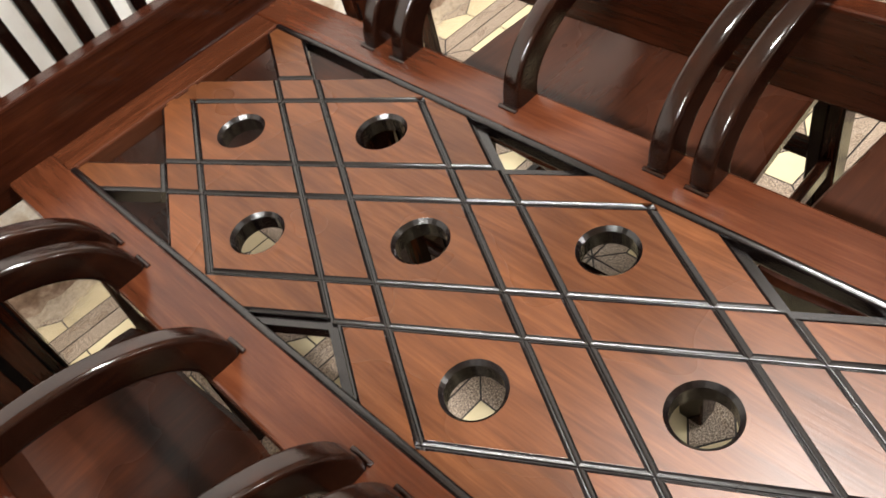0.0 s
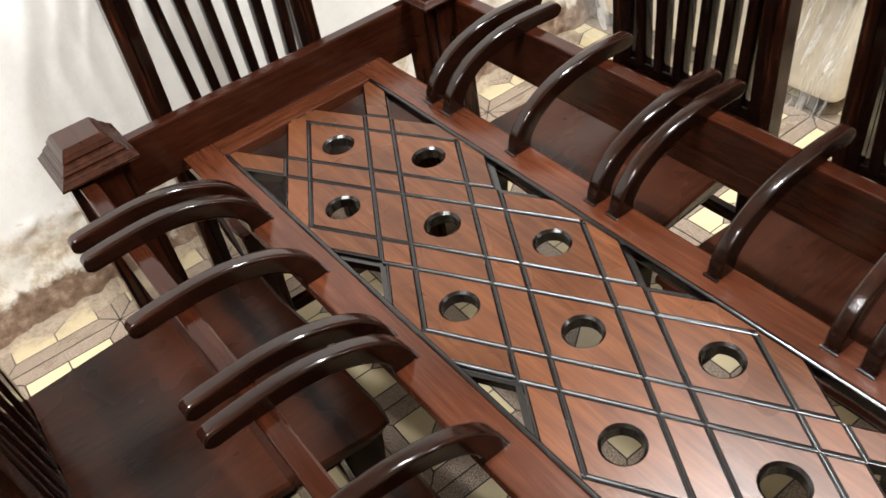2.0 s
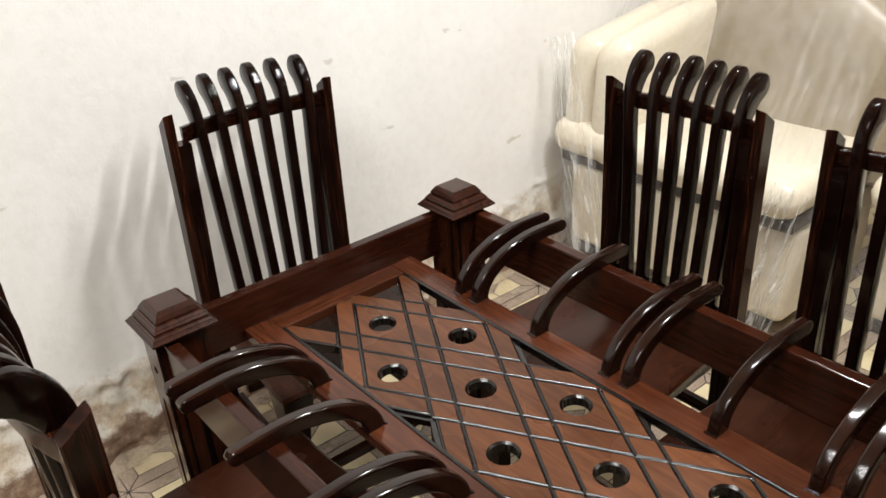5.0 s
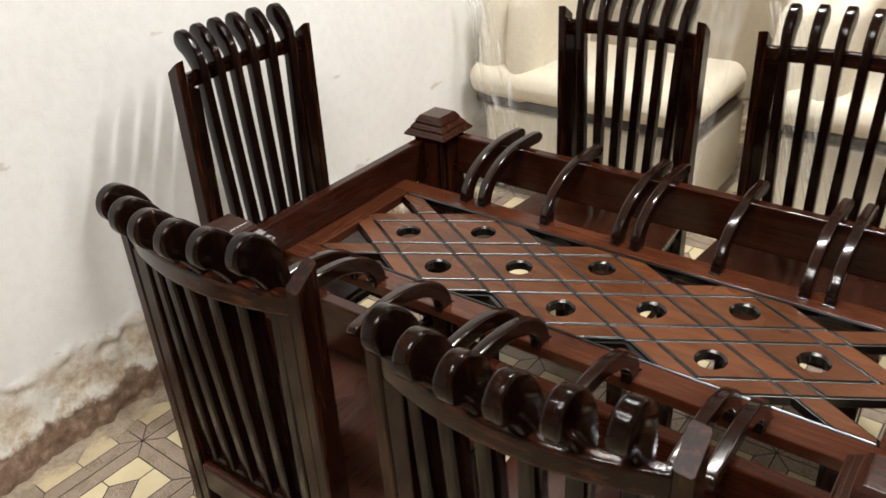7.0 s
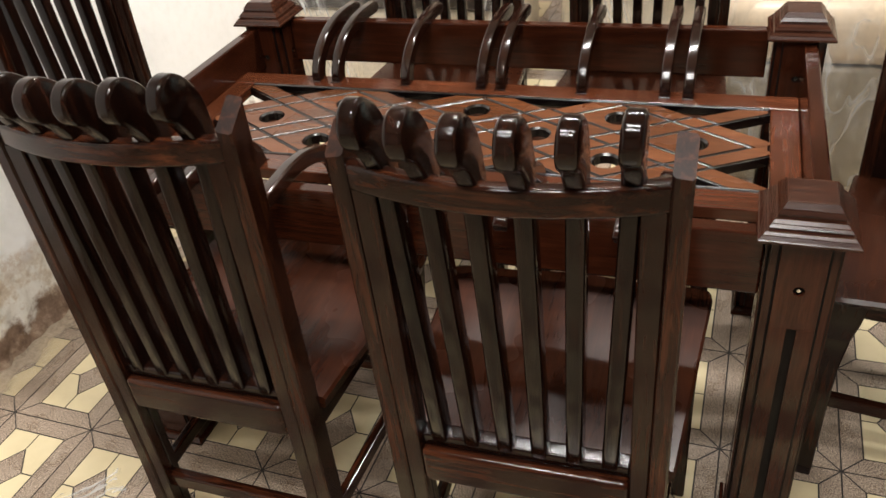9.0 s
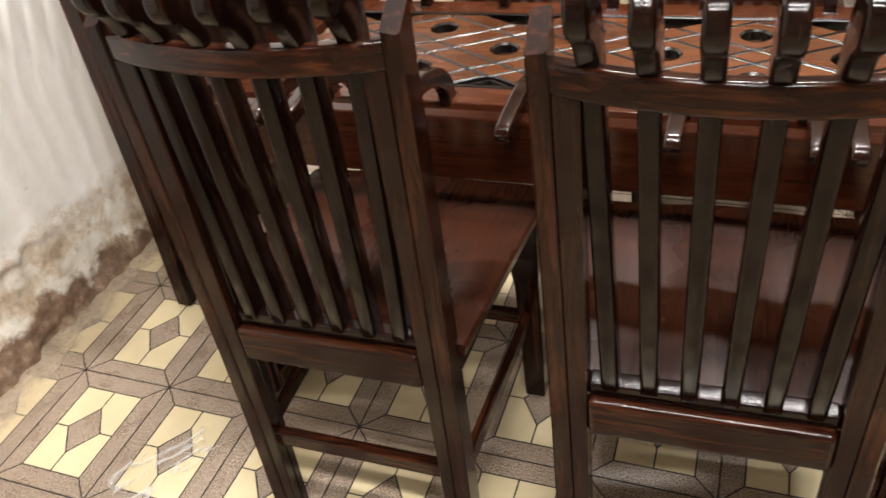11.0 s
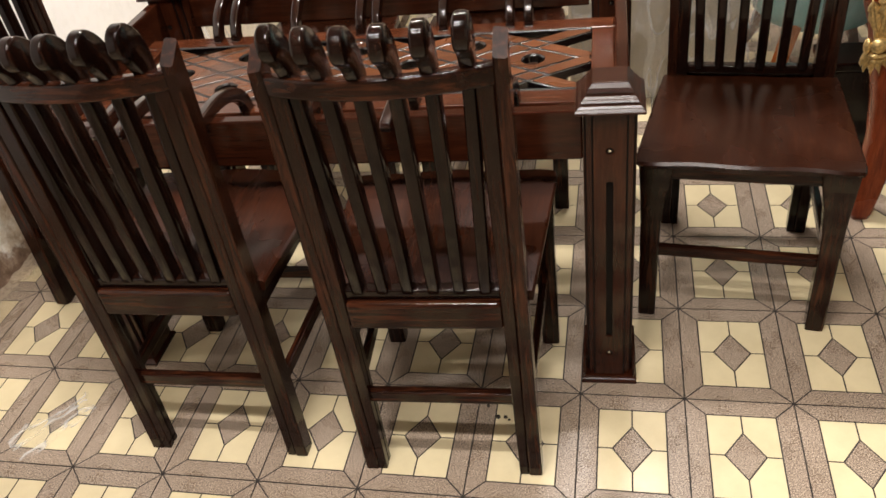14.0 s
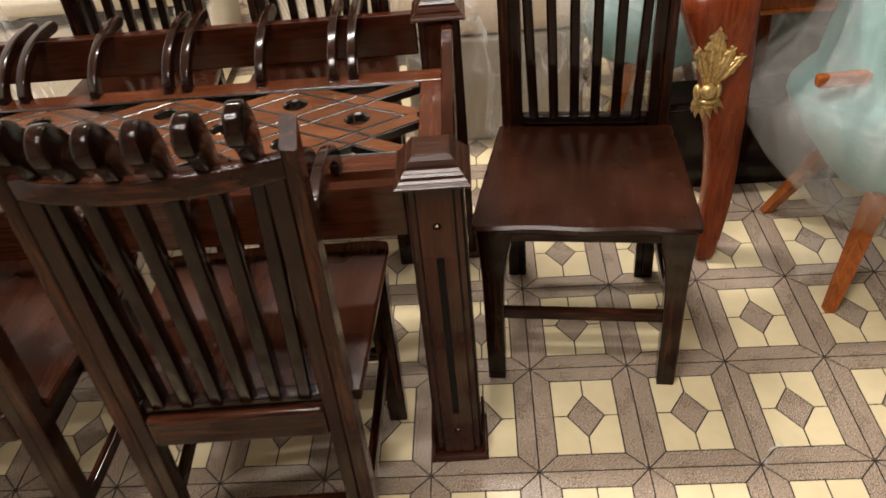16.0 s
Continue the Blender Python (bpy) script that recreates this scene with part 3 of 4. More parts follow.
def dining_table():
    table = thing("dining_table", pose(0, 0, 0), "polished red-brown wooden dining table with pierced lattice panel", "table")
    for px, py in ((-POST_X, -POST_Y), (POST_X + 0.007, -POST_Y - 0.012), (POST_X + 0.014, POST_Y - 0.006), (-POST_X, POST_Y)):
        corner_post(table, px, py)
    for s in (-1, 1):
        y0, y1 = sorted((s * 0.402, s * 0.432))
        part("side_rail", box(-POST_X + 0.049, POST_X - 0.049, y0, y1, 0.655, 0.772, 0.004), TABLE_X, table)
        x0, x1 = (-0.708, -0.6785) if s < 0 else (0.6905, 0.720)
        part("end_rail", box(x0, x1, -POST_Y + 0.049, POST_Y - 0.049, 0.655, 0.772, 0.004), TABLE_Y, table)
    lattice(table)
    first = None
    for turn, row in ((0, ARM_N), (180, ARM_S)):
        for x in row:
            if first is None:
                first = part("arm_bracket", arm_shape(), ARM_WOOD, table, smooth="flats", at=pose(x, 0, 0, 0, 0, turn))
            else:
                share(first, pose(x, 0, 0, 0, 0, turn))
    return table


dining_table()


# ---- chairs ----
SEAT_Z = 0.524
CHAIR_WIDE = 1.05


def slat_shape():
    """A back slat, straight below, curling backwards over the top rail to a rounded tip."""
    knots = [(0.030, 0.545, 0.0185), (0.029, 0.70, 0.0185), (0.028, 0.85, 0.0185), (0.028, 0.97, 0.0185), (0.0280, 1.015, 0.0195), (0.0238, 1.038, 0.0228), (0.0168, 1.060, 0.0266), (0.007, 1.081, 0.0294), (-0.006, 1.098, 0.0308), (-0.018, 1.1065, 0.0315)]
    pts = []
    for i in range(len(knots) - 1):
        k0, k1, k2, k3 = (Vector(knots[min(max(j, 0), len(knots) - 1)]) for j in (i - 1, i, i + 1, i + 2))
        for t in ((0.0, 0.33, 0.67) if i > 3 else (0.0,)):
            pts.append(tuple(0.5 * (2 * k1 + (k2 - k0) * t + (2 * k0 - 5 * k1 + 4 * k2 - k3) * t * t + (3 * k1 - k0 - 3 * k2 + k3) * t ** 3)))
    pts.append(knots[-1])
    fore, aft = [], []
    for i, (y, z, h) in enumerate(pts):
        a, b = pts[max(i - 1, 0)], pts[min(i + 1, len(pts) - 1)]
        ty, tz = b[0] - a[0], b[1] - a[1]
        ln = math.hypot(ty, tz)
        ny, nz = -tz / ln, ty / ln
        fore.append((y + ny * h, z + nz * h))
        aft.append((y - ny * h, z - nz * h))
    y, z, h = pts[-1]
    lean = math.atan2(nz, ny)
    tip = [(y + h * math.cos(lean - math.radians(d)), z + h * math.sin(lean - math.radians(d))) for d in range(12, 180, 12)]
    return slab(fore + tip + aft[::-1], 0.0230, 0.0056)


def slab(outline, width, r):
    """A board cut to an outline in the upright plane along y and z, its sides flat and its rim rounded."""
    n = len(outline)
    turn = sum(a[0] * b[1] - b[0] * a[1] for a, b in zip(outline, outline[1:] + outline[:1]))
    inward = []
    for i in range(n):
        (ay, az), (by, bz) = outline[i - 1], outline[(i + 1) % n]
        ln = math.hypot(by - ay, bz - az) or 1.0
        k = 1 if turn > 0 else -1
        inward.append((-(bz - az) / ln * k, (by - ay) / ln * k))
    rings = []
    for side in (-1, 1):
        for step in range(5)[::side]:
            a = math.radians(90 * step / 4)
            x, d = side * (width / 2 - r + r * math.sin(a)), r * (1 - math.cos(a))
            rings.append([(x, y + ny * d, z + nz * d) for (y, z), (ny, nz) in zip(outline, inward)])
    return loft(rings)


def bowed_rail(x_half, bow, y0, y1, z0, z1, steps=12):
    rings = []
    for i in range(steps + 1):
        x = -x_half + 2 * x_half * i / steps
        b = -bow * (1 - (x / x_half) ** 2)
        c = 0.006
        ring = []
        for cy, cz, a0 in ((y0 + c, z0 + c, 180), (y1 - c, z0 + c, 270), (y1 - c, z1 - c, 0), (y0 + c, z1 - c, 90)):
            for k in range(4):
                a = math.radians(a0 + 30 * k)
                ring.append((x, cy + b + c * math.cos(a), cz + c * math.sin(a)))
        rings.append(ring)
    return loft(rings)


def seat_shape():
    """A plank seat, dished a little, with a waved front edge and rounded sides."""
    bm = bmesh.new()
    nx, ny = 26, 19
    across = [-1.0] + [-0.982 + 1.964 * i / 24 for i in range(25)] + [1.0]
    along = [0.985 * j / 18 for j in range(19)] + [1.0]
    top, low = [], []
    for s in across:
        rt, rl = [], []
        for t in along:
            half = 0.212 + 0.033 * t - 0.010 * max(0, (t - 0.93) / 0.07) ** 3
            front = 0.497 + 0.004 * math.cos(s * math.pi * 2.0) * t - 0.010 * abs(s) ** 8
            y = 0.046 + (front - 0.046) * t
            dish = -0.011 * math.exp(-((abs(s) - 0.42) / 0.3) ** 2) * math.exp(-((t - 0.42) / 0.33) ** 2)
            lip = -0.006 * (t > 0.99) - 0.005 * (abs(s) > 0.99) - 0.007 * abs(s) ** 2.5 * max(0, t - 0.6) / 0.4
            rt.append(bm.verts.new((half * s, y, SEAT_Z + dish + lip)))
            rl.append(bm.verts.new((half * s * 0.985, y - 0.012 * t, SEAT_Z - 0.026)))
        top.append(rt)
        low.append(rl)
    for i in range(nx):
        for j in range(ny):
            bm.faces.new((top[i][j], top[i + 1][j], top[i + 1][j + 1], top[i][j + 1]))
            bm.faces.new((low[i][j], low[i][j + 1], low[i + 1][j + 1], low[i + 1][j]))
    for i in range(nx):
        for j in (0, ny):
            bm.faces.new((top[i][j], top[i + 1][j], low[i + 1][j], low[i][j]))
    for j in range(ny):
        for i in (0, nx):
            bm.faces.new((top[i][j], top[i][j + 1], low[i][j + 1], low[i][j]))
    return bm


def front_leg():
    """A leg that swells towards the seat."""
    rings = []
    for z, w, fw in ((0.0, 0.021, 0.0), (0.02, 0.0215, 0.0), (0.20, 0.0225, 0.0), (0.32, 0.024, 0.001), (0.40, 0.029, 0.004), (0.45, 0.035, 0.008), (0.496, 0.039, 0.010)):
        c = 0.003
        pts = []
        for sx, sy in ((-1, -1), (1, -1), (1, 1), (-1, 1)):
            if sx * sy > 0:
                pts += [(sx * w, sy * (w - c)), (sx * (w - c), sy * w)]
            else:
                pts += [(sx * (w - c), sy * w), (sx * w, sy * (w - c))]
        rings.append([(x + fw, y, z) for x, y in pts])
    return loft(rings)


def rear_stile():
    """A back post, a leg below: it widens upwards, kicks back at the foot, and its top is cut at a slant."""
    rings = []
    for z, out, kick in ((0.0, 0.202, 0.012), (0.15, 0.202, 0.007), (0.30, 0.202, 0.002), (0.45, 0.2025, 0.0), (0.75, 0.204, 0.0), (1.066, 0.2065, 0.0)):
        x0, x1, y0, y1, c = 0.1725 + 0.0105 * z, out, -kick, 0.046 - kick * 1.2, 0.003
        k = 0.7 if z > 1 else 0.0
        ring = [(x0 + c, y0), (x1 - c, y0), (x1, y0 + c), (x1, y1 - c), (x1 - c, y1), (x0 + c, y1), (x0, y1 - c), (x0, y0 + c)]
        rings.append([(x, y, z + k * (y - 0.023) - 0.2 * k * (x - x0)) for x, y in ring])
    return loft(rings)


def inner_board(near, far):
    """A board glued to the inside of a back post, under the top rail, from one depth to another."""
    rings = []
    for z, kick in ((0.0, 0.012), (0.15, 0.007), (0.30, 0.002), (0.45, 0.0), (1.001, 0.0)):
        x0, x1, y0, y1, c = 0.1525, 0.1720 + 0.0105 * z, near - kick, far - kick * 1.2, 0.002
        rings.append([(x, y, z) for x, y in ((x0 + c, y0), (x1 - c, y0), (x1, y0 + c), (x1, y1 - c), (x1 - c, y1), (x0 + c, y1), (x0, y1 - c), (x0, y0 + c))])
    return loft(rings)


def dining_chair(m, label):
    chair = thing("dining_chair", m, label, "chair", "chairs round the table")
    inner = 0.153
    for s in (-1, 1):
        st = part("rear_stile", rear_stile(), [CHAIR_Z, END_GRAIN], chair)
        max(st.data.polygons, key=lambda p: p.center.z).material_index = 1
        st.matrix_basis = Matrix.Diagonal((s, 1, 1, 1))
        part("inner_board", inner_board(0.002, 0.024), STILE_IN, st)
        part("front_strip", inner_board(0.0245, 0.044), SLAT_W, st)
    part("top_rail", bowed_rail(0.1825, 0.034, 0.003, 0.026, 0.999, 1.038), CHAIR_X, chair, smooth="flats")
    part("lower_rail", box(-inner, inner, 0.000, 0.030, 0.456, 0.528, 0.010, segments=6), CHAIR_X, chair, smooth="flats")
    part("slat_ledge", box(-inner, inner, 0.0155, 0.044, 0.528, 0.552, 0.005, segments=4), SLAT_W, chair, smooth="flats")
    first = None
    for i in range(6):
        k = (i - 2.5) / 2.5
        foot, head = 0.124 * k, 0.1425 * k
        bow = -0.026 * (1 - (head / inner) ** 2)
        shear = Matrix.Identity(4)
        shear[0][2] = (head - foot) / 0.46
        shear[0][3] = foot - shear[0][2] * 0.545
        shear[1][2] = bow / 0.46
        shear[1][3] = -shear[1][2] * 0.545
        bm = slat_shape()
        bmesh.ops.transform(bm, matrix=shear, verts=bm.verts)
        part("back_slat", bm, SLAT_W, chair, smooth="flats")
    part("seat", seat_shape(), SEAT_W, chair, smooth=True).data.set_sharp_from_angle(angle=radians(20))
    for s in (-1, 1):
        part("front_leg", front_leg(), CHAIR_Z, chair).matrix_basis = pose(s * 0.205, 0.438, 0) @ Matrix.Diagonal((-s, 1, 1, 1))
        part("side_stretcher", box(-0.009, 0.009, 0.042, 0.42, 0.222, 0.252, 0.003), CHAIR_Y, chair).matrix_basis = pose(s * 0.1855, 0, 0, 0, 0, -s * 2.0)
        part("side_apron", box(-0.010, 0.010, 0.044, 0.415, 0.445, 0.493, 0.003), CHAIR_Y, chair).matrix_basis = pose(s * 0.182, 0, 0, 0, 0, -s * 1.8)
    part("rear_stretcher", box(-inner - 0.004, inner + 0.004, 0.008, 0.030, 0.222, 0.254, 0.003), CHAIR_X, chair)
    part("front_stretcher", box(-0.184, 0.184, 0.428, 0.448, 0.204, 0.234, 0.003), CHAIR_X, chair)
    part("front_apron", box(-0.178, 0.178, 0.430, 0.450, 0.448, 0.4935, 0.003), CHAIR_X, chair)
    wide = Matrix.Diagonal((CHAIR_WIDE, 1, 1, 1))
    for ob in chair.children:
        own = ob.matrix_basis.copy()
        for piece in (ob, *ob.children):
            piece.data.transform(own.inverted() @ wide @ own)
    return chair


CHAIR_LABEL = "dark polished wooden chair, curled slats"
one = dining_chair(pose(0.312, -0.755, 0.001, 0.35, -0.55, 0.6), CHAIR_LABEL + ", drawn up to the table")
copy_thing(one, pose(-0.270, -0.731, 0.001, 0, -0.45, -0.6))
copy_thing(one, pose(-0.260, 0.773, 0, 0, 0, 180))
copy_thing(one, pose(0.311, 0.760, 0, 0, 0, 180))
by_wall = tagged(copy_thing(one, pose(-1.076, 0.060, 0, 0, 0, -92.6)), CHAIR_LABEL + ", between table end and wall")
# One back leg of this chair has spread outwards at the foot.
spread = next(ob for ob in by_wall.children if ob.name.startswith("rear_stile") and ob.matrix_basis[0][0] > 0)
lean = Matrix.Identity(4)
lean[0][2], lean[0][3], lean[1][2], lean[1][3] = -0.052, 0.054, -0.028, 0.029
spread.matrix_basis = lean
tagged(copy_thing(one, pose(1.052, 0.222, 0, 0, 0, 172.6)), CHAIR_LABEL + ", turned beside the corner post")


# ---- wrapped armchairs and other furniture behind ----
def soft_box(x0, x1, y0, y1, z0, z1, r):
    return box(x0, x1, y0, y1, z0, z1, r, segments=5)


def tufted_back(x0, x1, y, thick, z0, z_side, z_mid):
    """An arched, buttoned back: a soft slab with dimples in a diamond net."""
    bm = bmesh.new()
    nx, nz = 60, 36
    front, rear = [], []
    for i in range(nx + 1):
        s = -1 + 2 * i / nx
        x = (x0 + x1) / 2 + s * (x1 - x0) / 2
        top = z_side + (z_mid - z_side) * math.cos(s * math.pi / 2) ** 1.3
        rf, rr = [], []
        for j in range(nz + 1):
            t = j / nz
            z = z0 + (top - z0) * t
            puff = (1 - abs(s) ** 5) * (1 - t ** 6)
            a, b = x / 0.16, z / 0.15
            dimple = math.cos(2 * math.pi * a) * math.cos(math.pi * b)
            dep = 0.006 * max(0.0, dimple) ** 3
            rf.append(bm.verts.new((x, y - thick / 2 * puff ** 0.5 + dep * puff, z)))
            rr.append(bm.verts.new((x, y + thick / 2 * puff ** 0.5, z)))
        front.append(rf)
        rear.append(rr)
    for i in range(nx):
        for j in range(nz):
            bm.faces.new((front[i][j], front[i + 1][j], front[i + 1][j + 1], front[i][j + 1]))
            bm.faces.new((rear[i][j], rear[i][j + 1], rear[i + 1][j + 1], rear[i + 1][j]))
    for i in range(nx):
        for j in (0, nz):
            bm.faces.new((front[i][j], front[i + 1][j], rear[i + 1][j], rear[i][j]))
    for j in range(nz):
        for i in (0, nx):
            bm.faces.new((front[i][j], front[i][j + 1], rear[i][j + 1], rear[i][j]))
    return bm


def drape(corners, dips, nx=40, ny=26, seed=0):
    """A hanging sheet of film between four corners, creased and sagging."""
    bm = bmesh.new()
    a, b, c, d = (Vector(p) for p in corners)
    rows = []
    for i in range(nx + 1):
        s = i / nx
        row = []
        for j in range(ny + 1):
            t = j / ny
            p = a * (1 - s) * (1 - t) + b * s * (1 - t) + c * s * t + d * (1 - s) * t
            n = noise.fractal(Vector((s * 5 + seed, t * 2.5, seed)), 1.0, 2.0, 4)
            row.append(bm.verts.new(p + Vector((0.015 * n, -0.03 * n - dips * math.sin(math.pi * s) * math.sin(math.pi * t), 0.02 * n))))
        rows.append(row)
    for r0, r1 in zip(rows, rows[1:]):
        for j in range(ny):
            bm.faces.new((r0[j], r1[j], r1[j + 1], r0[j + 1]))
    return bm


def chaise(m, label):
    """A cream chaise: base, dark trim, rolled seat front, one round arm, arched buttoned back."""
    ch = thing("chaise", m, label, "chaise", "wrapped chaises")
    part("base", soft_box(0.02, 0.98, 0.04, 0.62, 0.06, 0.418, 0.035), LEATHER, ch, smooth=True)
    part("trim", box(0.0, 0.985, 0.012, 0.62, 0.420, 0.468, 0.012), SOFA_BASE, ch)
    part("seat_cushion", soft_box(-0.02, 1.005, -0.05, 0.56, 0.468, 0.612, 0.069), LEATHER, ch, smooth=True)
    for nm, x0, x1, y0, top, r in (("arm", 0.0, 0.155, -0.015, 0.925, 0.07), ("arm_roll", 0.135, 0.30, -0.03, 0.94, 0.08)):
        arm = soft_box(x0, x1, y0, 0.62, 0.445, top, r)
        for v in arm.verts:
            v.co.z += 0.17 * max(0.0, v.co.y) * (v.co.z - 0.445) / 0.485
            v.co.x += 0.05 * max(0.0, v.co.z - 0.75) / 0.2
        part(nm, arm, LEATHER, ch, smooth=True)
    part("backrest", tufted_back(0.02, 1.10, 0.58, 0.24, 0.45, 0.94, 1.20), DIM_TAN, ch, smooth=True)
    for x in (0.08, 0.87):
        for y in (0.1, 0.55):
            part("foot", box(x - 0.03, x + 0.03, y - 0.03, y + 0.03, 0.0, 0.062, 0.006), SOFA_BASE, ch)
    for x, z, tilt, seed in ((0.19, 0.53, -15, 4), (0.97, 0.36, 9, 6)):
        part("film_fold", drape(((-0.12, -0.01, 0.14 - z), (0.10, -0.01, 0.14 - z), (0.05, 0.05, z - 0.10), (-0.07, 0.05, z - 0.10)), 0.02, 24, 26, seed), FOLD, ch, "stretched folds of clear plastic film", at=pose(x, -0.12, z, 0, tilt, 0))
    part("film", drape(((-0.03, -0.09, 0.05), (1.0, -0.09, 0.05), (1.06, 0.40, 1.22), (-0.03, 0.40, 1.0)), 0.13, seed=3), FILM, ch, "clear creased plastic film")
    return ch


one = chaise(pose(-1.28, 1.44, 0), "cream leather chaise wrapped in clear plastic film")
copy_thing(one, pose(-0.16, 1.69, 0))


def wrapped_armchair():
    ob = thing("armchair", pose(0.86, 1.28, 0), "peach-cream armchair wrapped in creased plastic film", "armchair")
    part("base", soft_box(-0.33, 0.31, -0.25, 0.08, 0.0, 0.42, 0.02), DIM_TAN, ob)
    part("seat_cushion", soft_box(-0.36, 0.34, -0.30, 0.09, 0.42, 0.67, 0.10), PEACH, ob, smooth=True)
    part("backrest", soft_box(-0.36, 0.34, -0.20, 0.09, 0.665, 1.02, 0.08), PEACH, ob, smooth=True)
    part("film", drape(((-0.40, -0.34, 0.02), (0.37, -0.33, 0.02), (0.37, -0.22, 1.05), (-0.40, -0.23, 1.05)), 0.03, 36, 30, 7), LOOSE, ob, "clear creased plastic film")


wrapped_armchair()


def carved_leg_shape():
    """A cabriole leg: knee swelling forward and outward, slim ankle, small foot."""
    rings = []
    for z, x0, x1, y0, y1 in ((0.0, -0.088, -0.034, -0.085, -0.02), (0.02, -0.092, -0.030, -0.092, -0.016), (0.08, -0.088, -0.013, -0.082, -0.006), (0.18, -0.078, 0.004, -0.072, 0.010), (0.26, -0.076, 0.008, -0.070, 0.016),
                              (0.38, -0.088, 0.008, -0.076, 0.022), (0.49, -0.108, 0.006, -0.084, 0.026), (0.60, -0.132, 0.002, -0.094, 0.030), (0.70, -0.168, -0.004, -0.104, 0.034), (0.78, -0.198, -0.006, -0.112, 0.04), (0.84, -0.205, -0.004, -0.112, 0.05)):
        cx, cy, rx, ry = (x0 + x1) / 2, (y0 + y1) / 2, (x1 - x0) / 2, (y1 - y0) / 2
        ring = []
        for k in range(20):
            a = 2 * math.pi * k / 20
            c, s = math.cos(a), math.sin(a)
            ring.append((cx + rx * abs(c) ** 0.6 * (1 if c > 0 else -1), cy + ry * abs(s) ** 0.6 * (1 if s > 0 else -1), z))
        rings.append(ring)
    return loft(rings)


def gilt_ornament(leg):
    """A gilt spray: lobed, fluted leaves on slim stems, a bud in a cup, plumes hanging below."""
    def leaf(length, width, lobes, curl, stem=0.34):
        n, k = 40, 12
        rings = []
        for i in range(n + 1):
            t = i / n
            blade = max(0.0, (t - stem) / (1 - stem))
            saw = (blade * lobes) % 1.0
            w = width * (0.30 + 0.10 * math.sin(math.pi * min(1.0, t / max(stem, 0.01)))) if t < stem else width * (0.30 + 0.78 * math.sin(math.pi * (0.06 + 0.86 * blade)) ** 0.8) * (1.0 - 0.34 * saw)
            w = w * (1 - 0.93 * max(0.0, blade - 0.86) / 0.14) + 0.0008
            out = 0.012 * math.sin(math.pi * min(1.0, 0.15 + t)) + curl * t * t
            f, r = [], []
            for j in range(k + 1):
                u = -1 + 2 * j / k
                rise = out + 0.0085 * (1 - abs(u) ** 1.5) + 0.0026 * math.cos(u * 11) * (1 - u * u)
                f.append((w * u, -rise, length * (t - 0.10 * abs(u) * blade * (1 - 0.5 * blade))))
                r.append((w * u, 0.004, f[-1][2]))
            rings.append(f + r[::-1])
        return loft(rings)
    base = Vector((-0.126, -0.096, 0.586))
    for ang, ln, w, lobes, curl, lift in ((4, 0.176, 0.026, 4, 0.012, 0.0), (24, 0.134, 0.018, 3, 0.010, 0.004), (41, 0.128, 0.017, 3, 0.008, 0.002), (-15, 0.126, 0.015, 3, 0.004, -0.002), (14, 0.098, 0.010, 2, 0.003, 0.005), (33, 0.094, 0.009, 2, 0.003, 0.003)):
        ob = part("gilt_leaf", leaf(ln, w, lobes, curl), GOLD, leg, smooth=True)
        ob.matrix_basis = pose(base.x, base.y - lift, base.z, 4) @ Matrix.Rotation(radians(ang), 4, "Y")
    for ang, ln in ((138, 0.082), (152, 0.092), (165, 0.100), (178, 0.098), (192, 0.086), (205, 0.070)):
        ob = part("gilt_plume", leaf(ln, 0.0105, 1, 0.004, 0.0), GOLD, leg, smooth=True)
        ob.matrix_basis = pose(base.x, base.y - 0.001, base.z - 0.004, 12) @ Matrix.Rotation(radians(ang), 4, "Y")
    for dx, dz, r, d, sx, sz in ((0.0, 0.002, 0.022, 0.026, 1.0, 1.0), (0.026, -0.002, 0.021, 0.012, 0.55, 1.15), (-0.025, -0.004, 0.020, 0.012, 0.5, 1.1), (0.004, -0.030, 0.020, 0.016, 1.25, 0.5), (0.004, -0.047, 0.015, 0.012, 1.2, 0.6)):
        bm = bmesh.new()
        bmesh.ops.create_uvsphere(bm, u_segments=18, v_segments=10, radius=r)
        bmesh.ops.scale(bm, vec=(sx, 0.7, sz), verts=bm.verts)
        part("gilt_boss", bm, GOLD, leg, smooth=True).matrix_basis = pose(base.x + dx, base.y - d, base.z + dz)


def carved_table():
    t = thing("carved_table", pose(1.490, 0.315, 0), "carved red-brown wooden table with gilt leaf ornament", "table")
    for i, (x, y, sx, sy) in enumerate(((0, 0, 1, 1), (1.5, 0, -1, 1), (0.21, 0.42, 1, -1), (1.29, 0.42, -1, -1))):
        leg = part("leg", carved_leg_shape(), CARVED_WOOD, t, smooth=True)
        leg.matrix_basis = pose(x, y, 0) @ Matrix.Diagonal((sx, sy, 1, 1))
        if not i:
            gilt_ornament(leg)
    part("apron", box(0.0, 1.5, -0.01, 0.03, 0.735, 0.85, 0.004), ORANGE_WOOD, t)
    part("moulding", box(0.0, 1.5, -0.022, -0.0105, 0.738, 0.752, 0.004), ORANGE_WOOD, t)
    part("tabletop", box(-0.17, 1.67, -0.11, 0.50, 0.851, 0.89, 0.008), CARVED_WOOD, t)


carved_table()


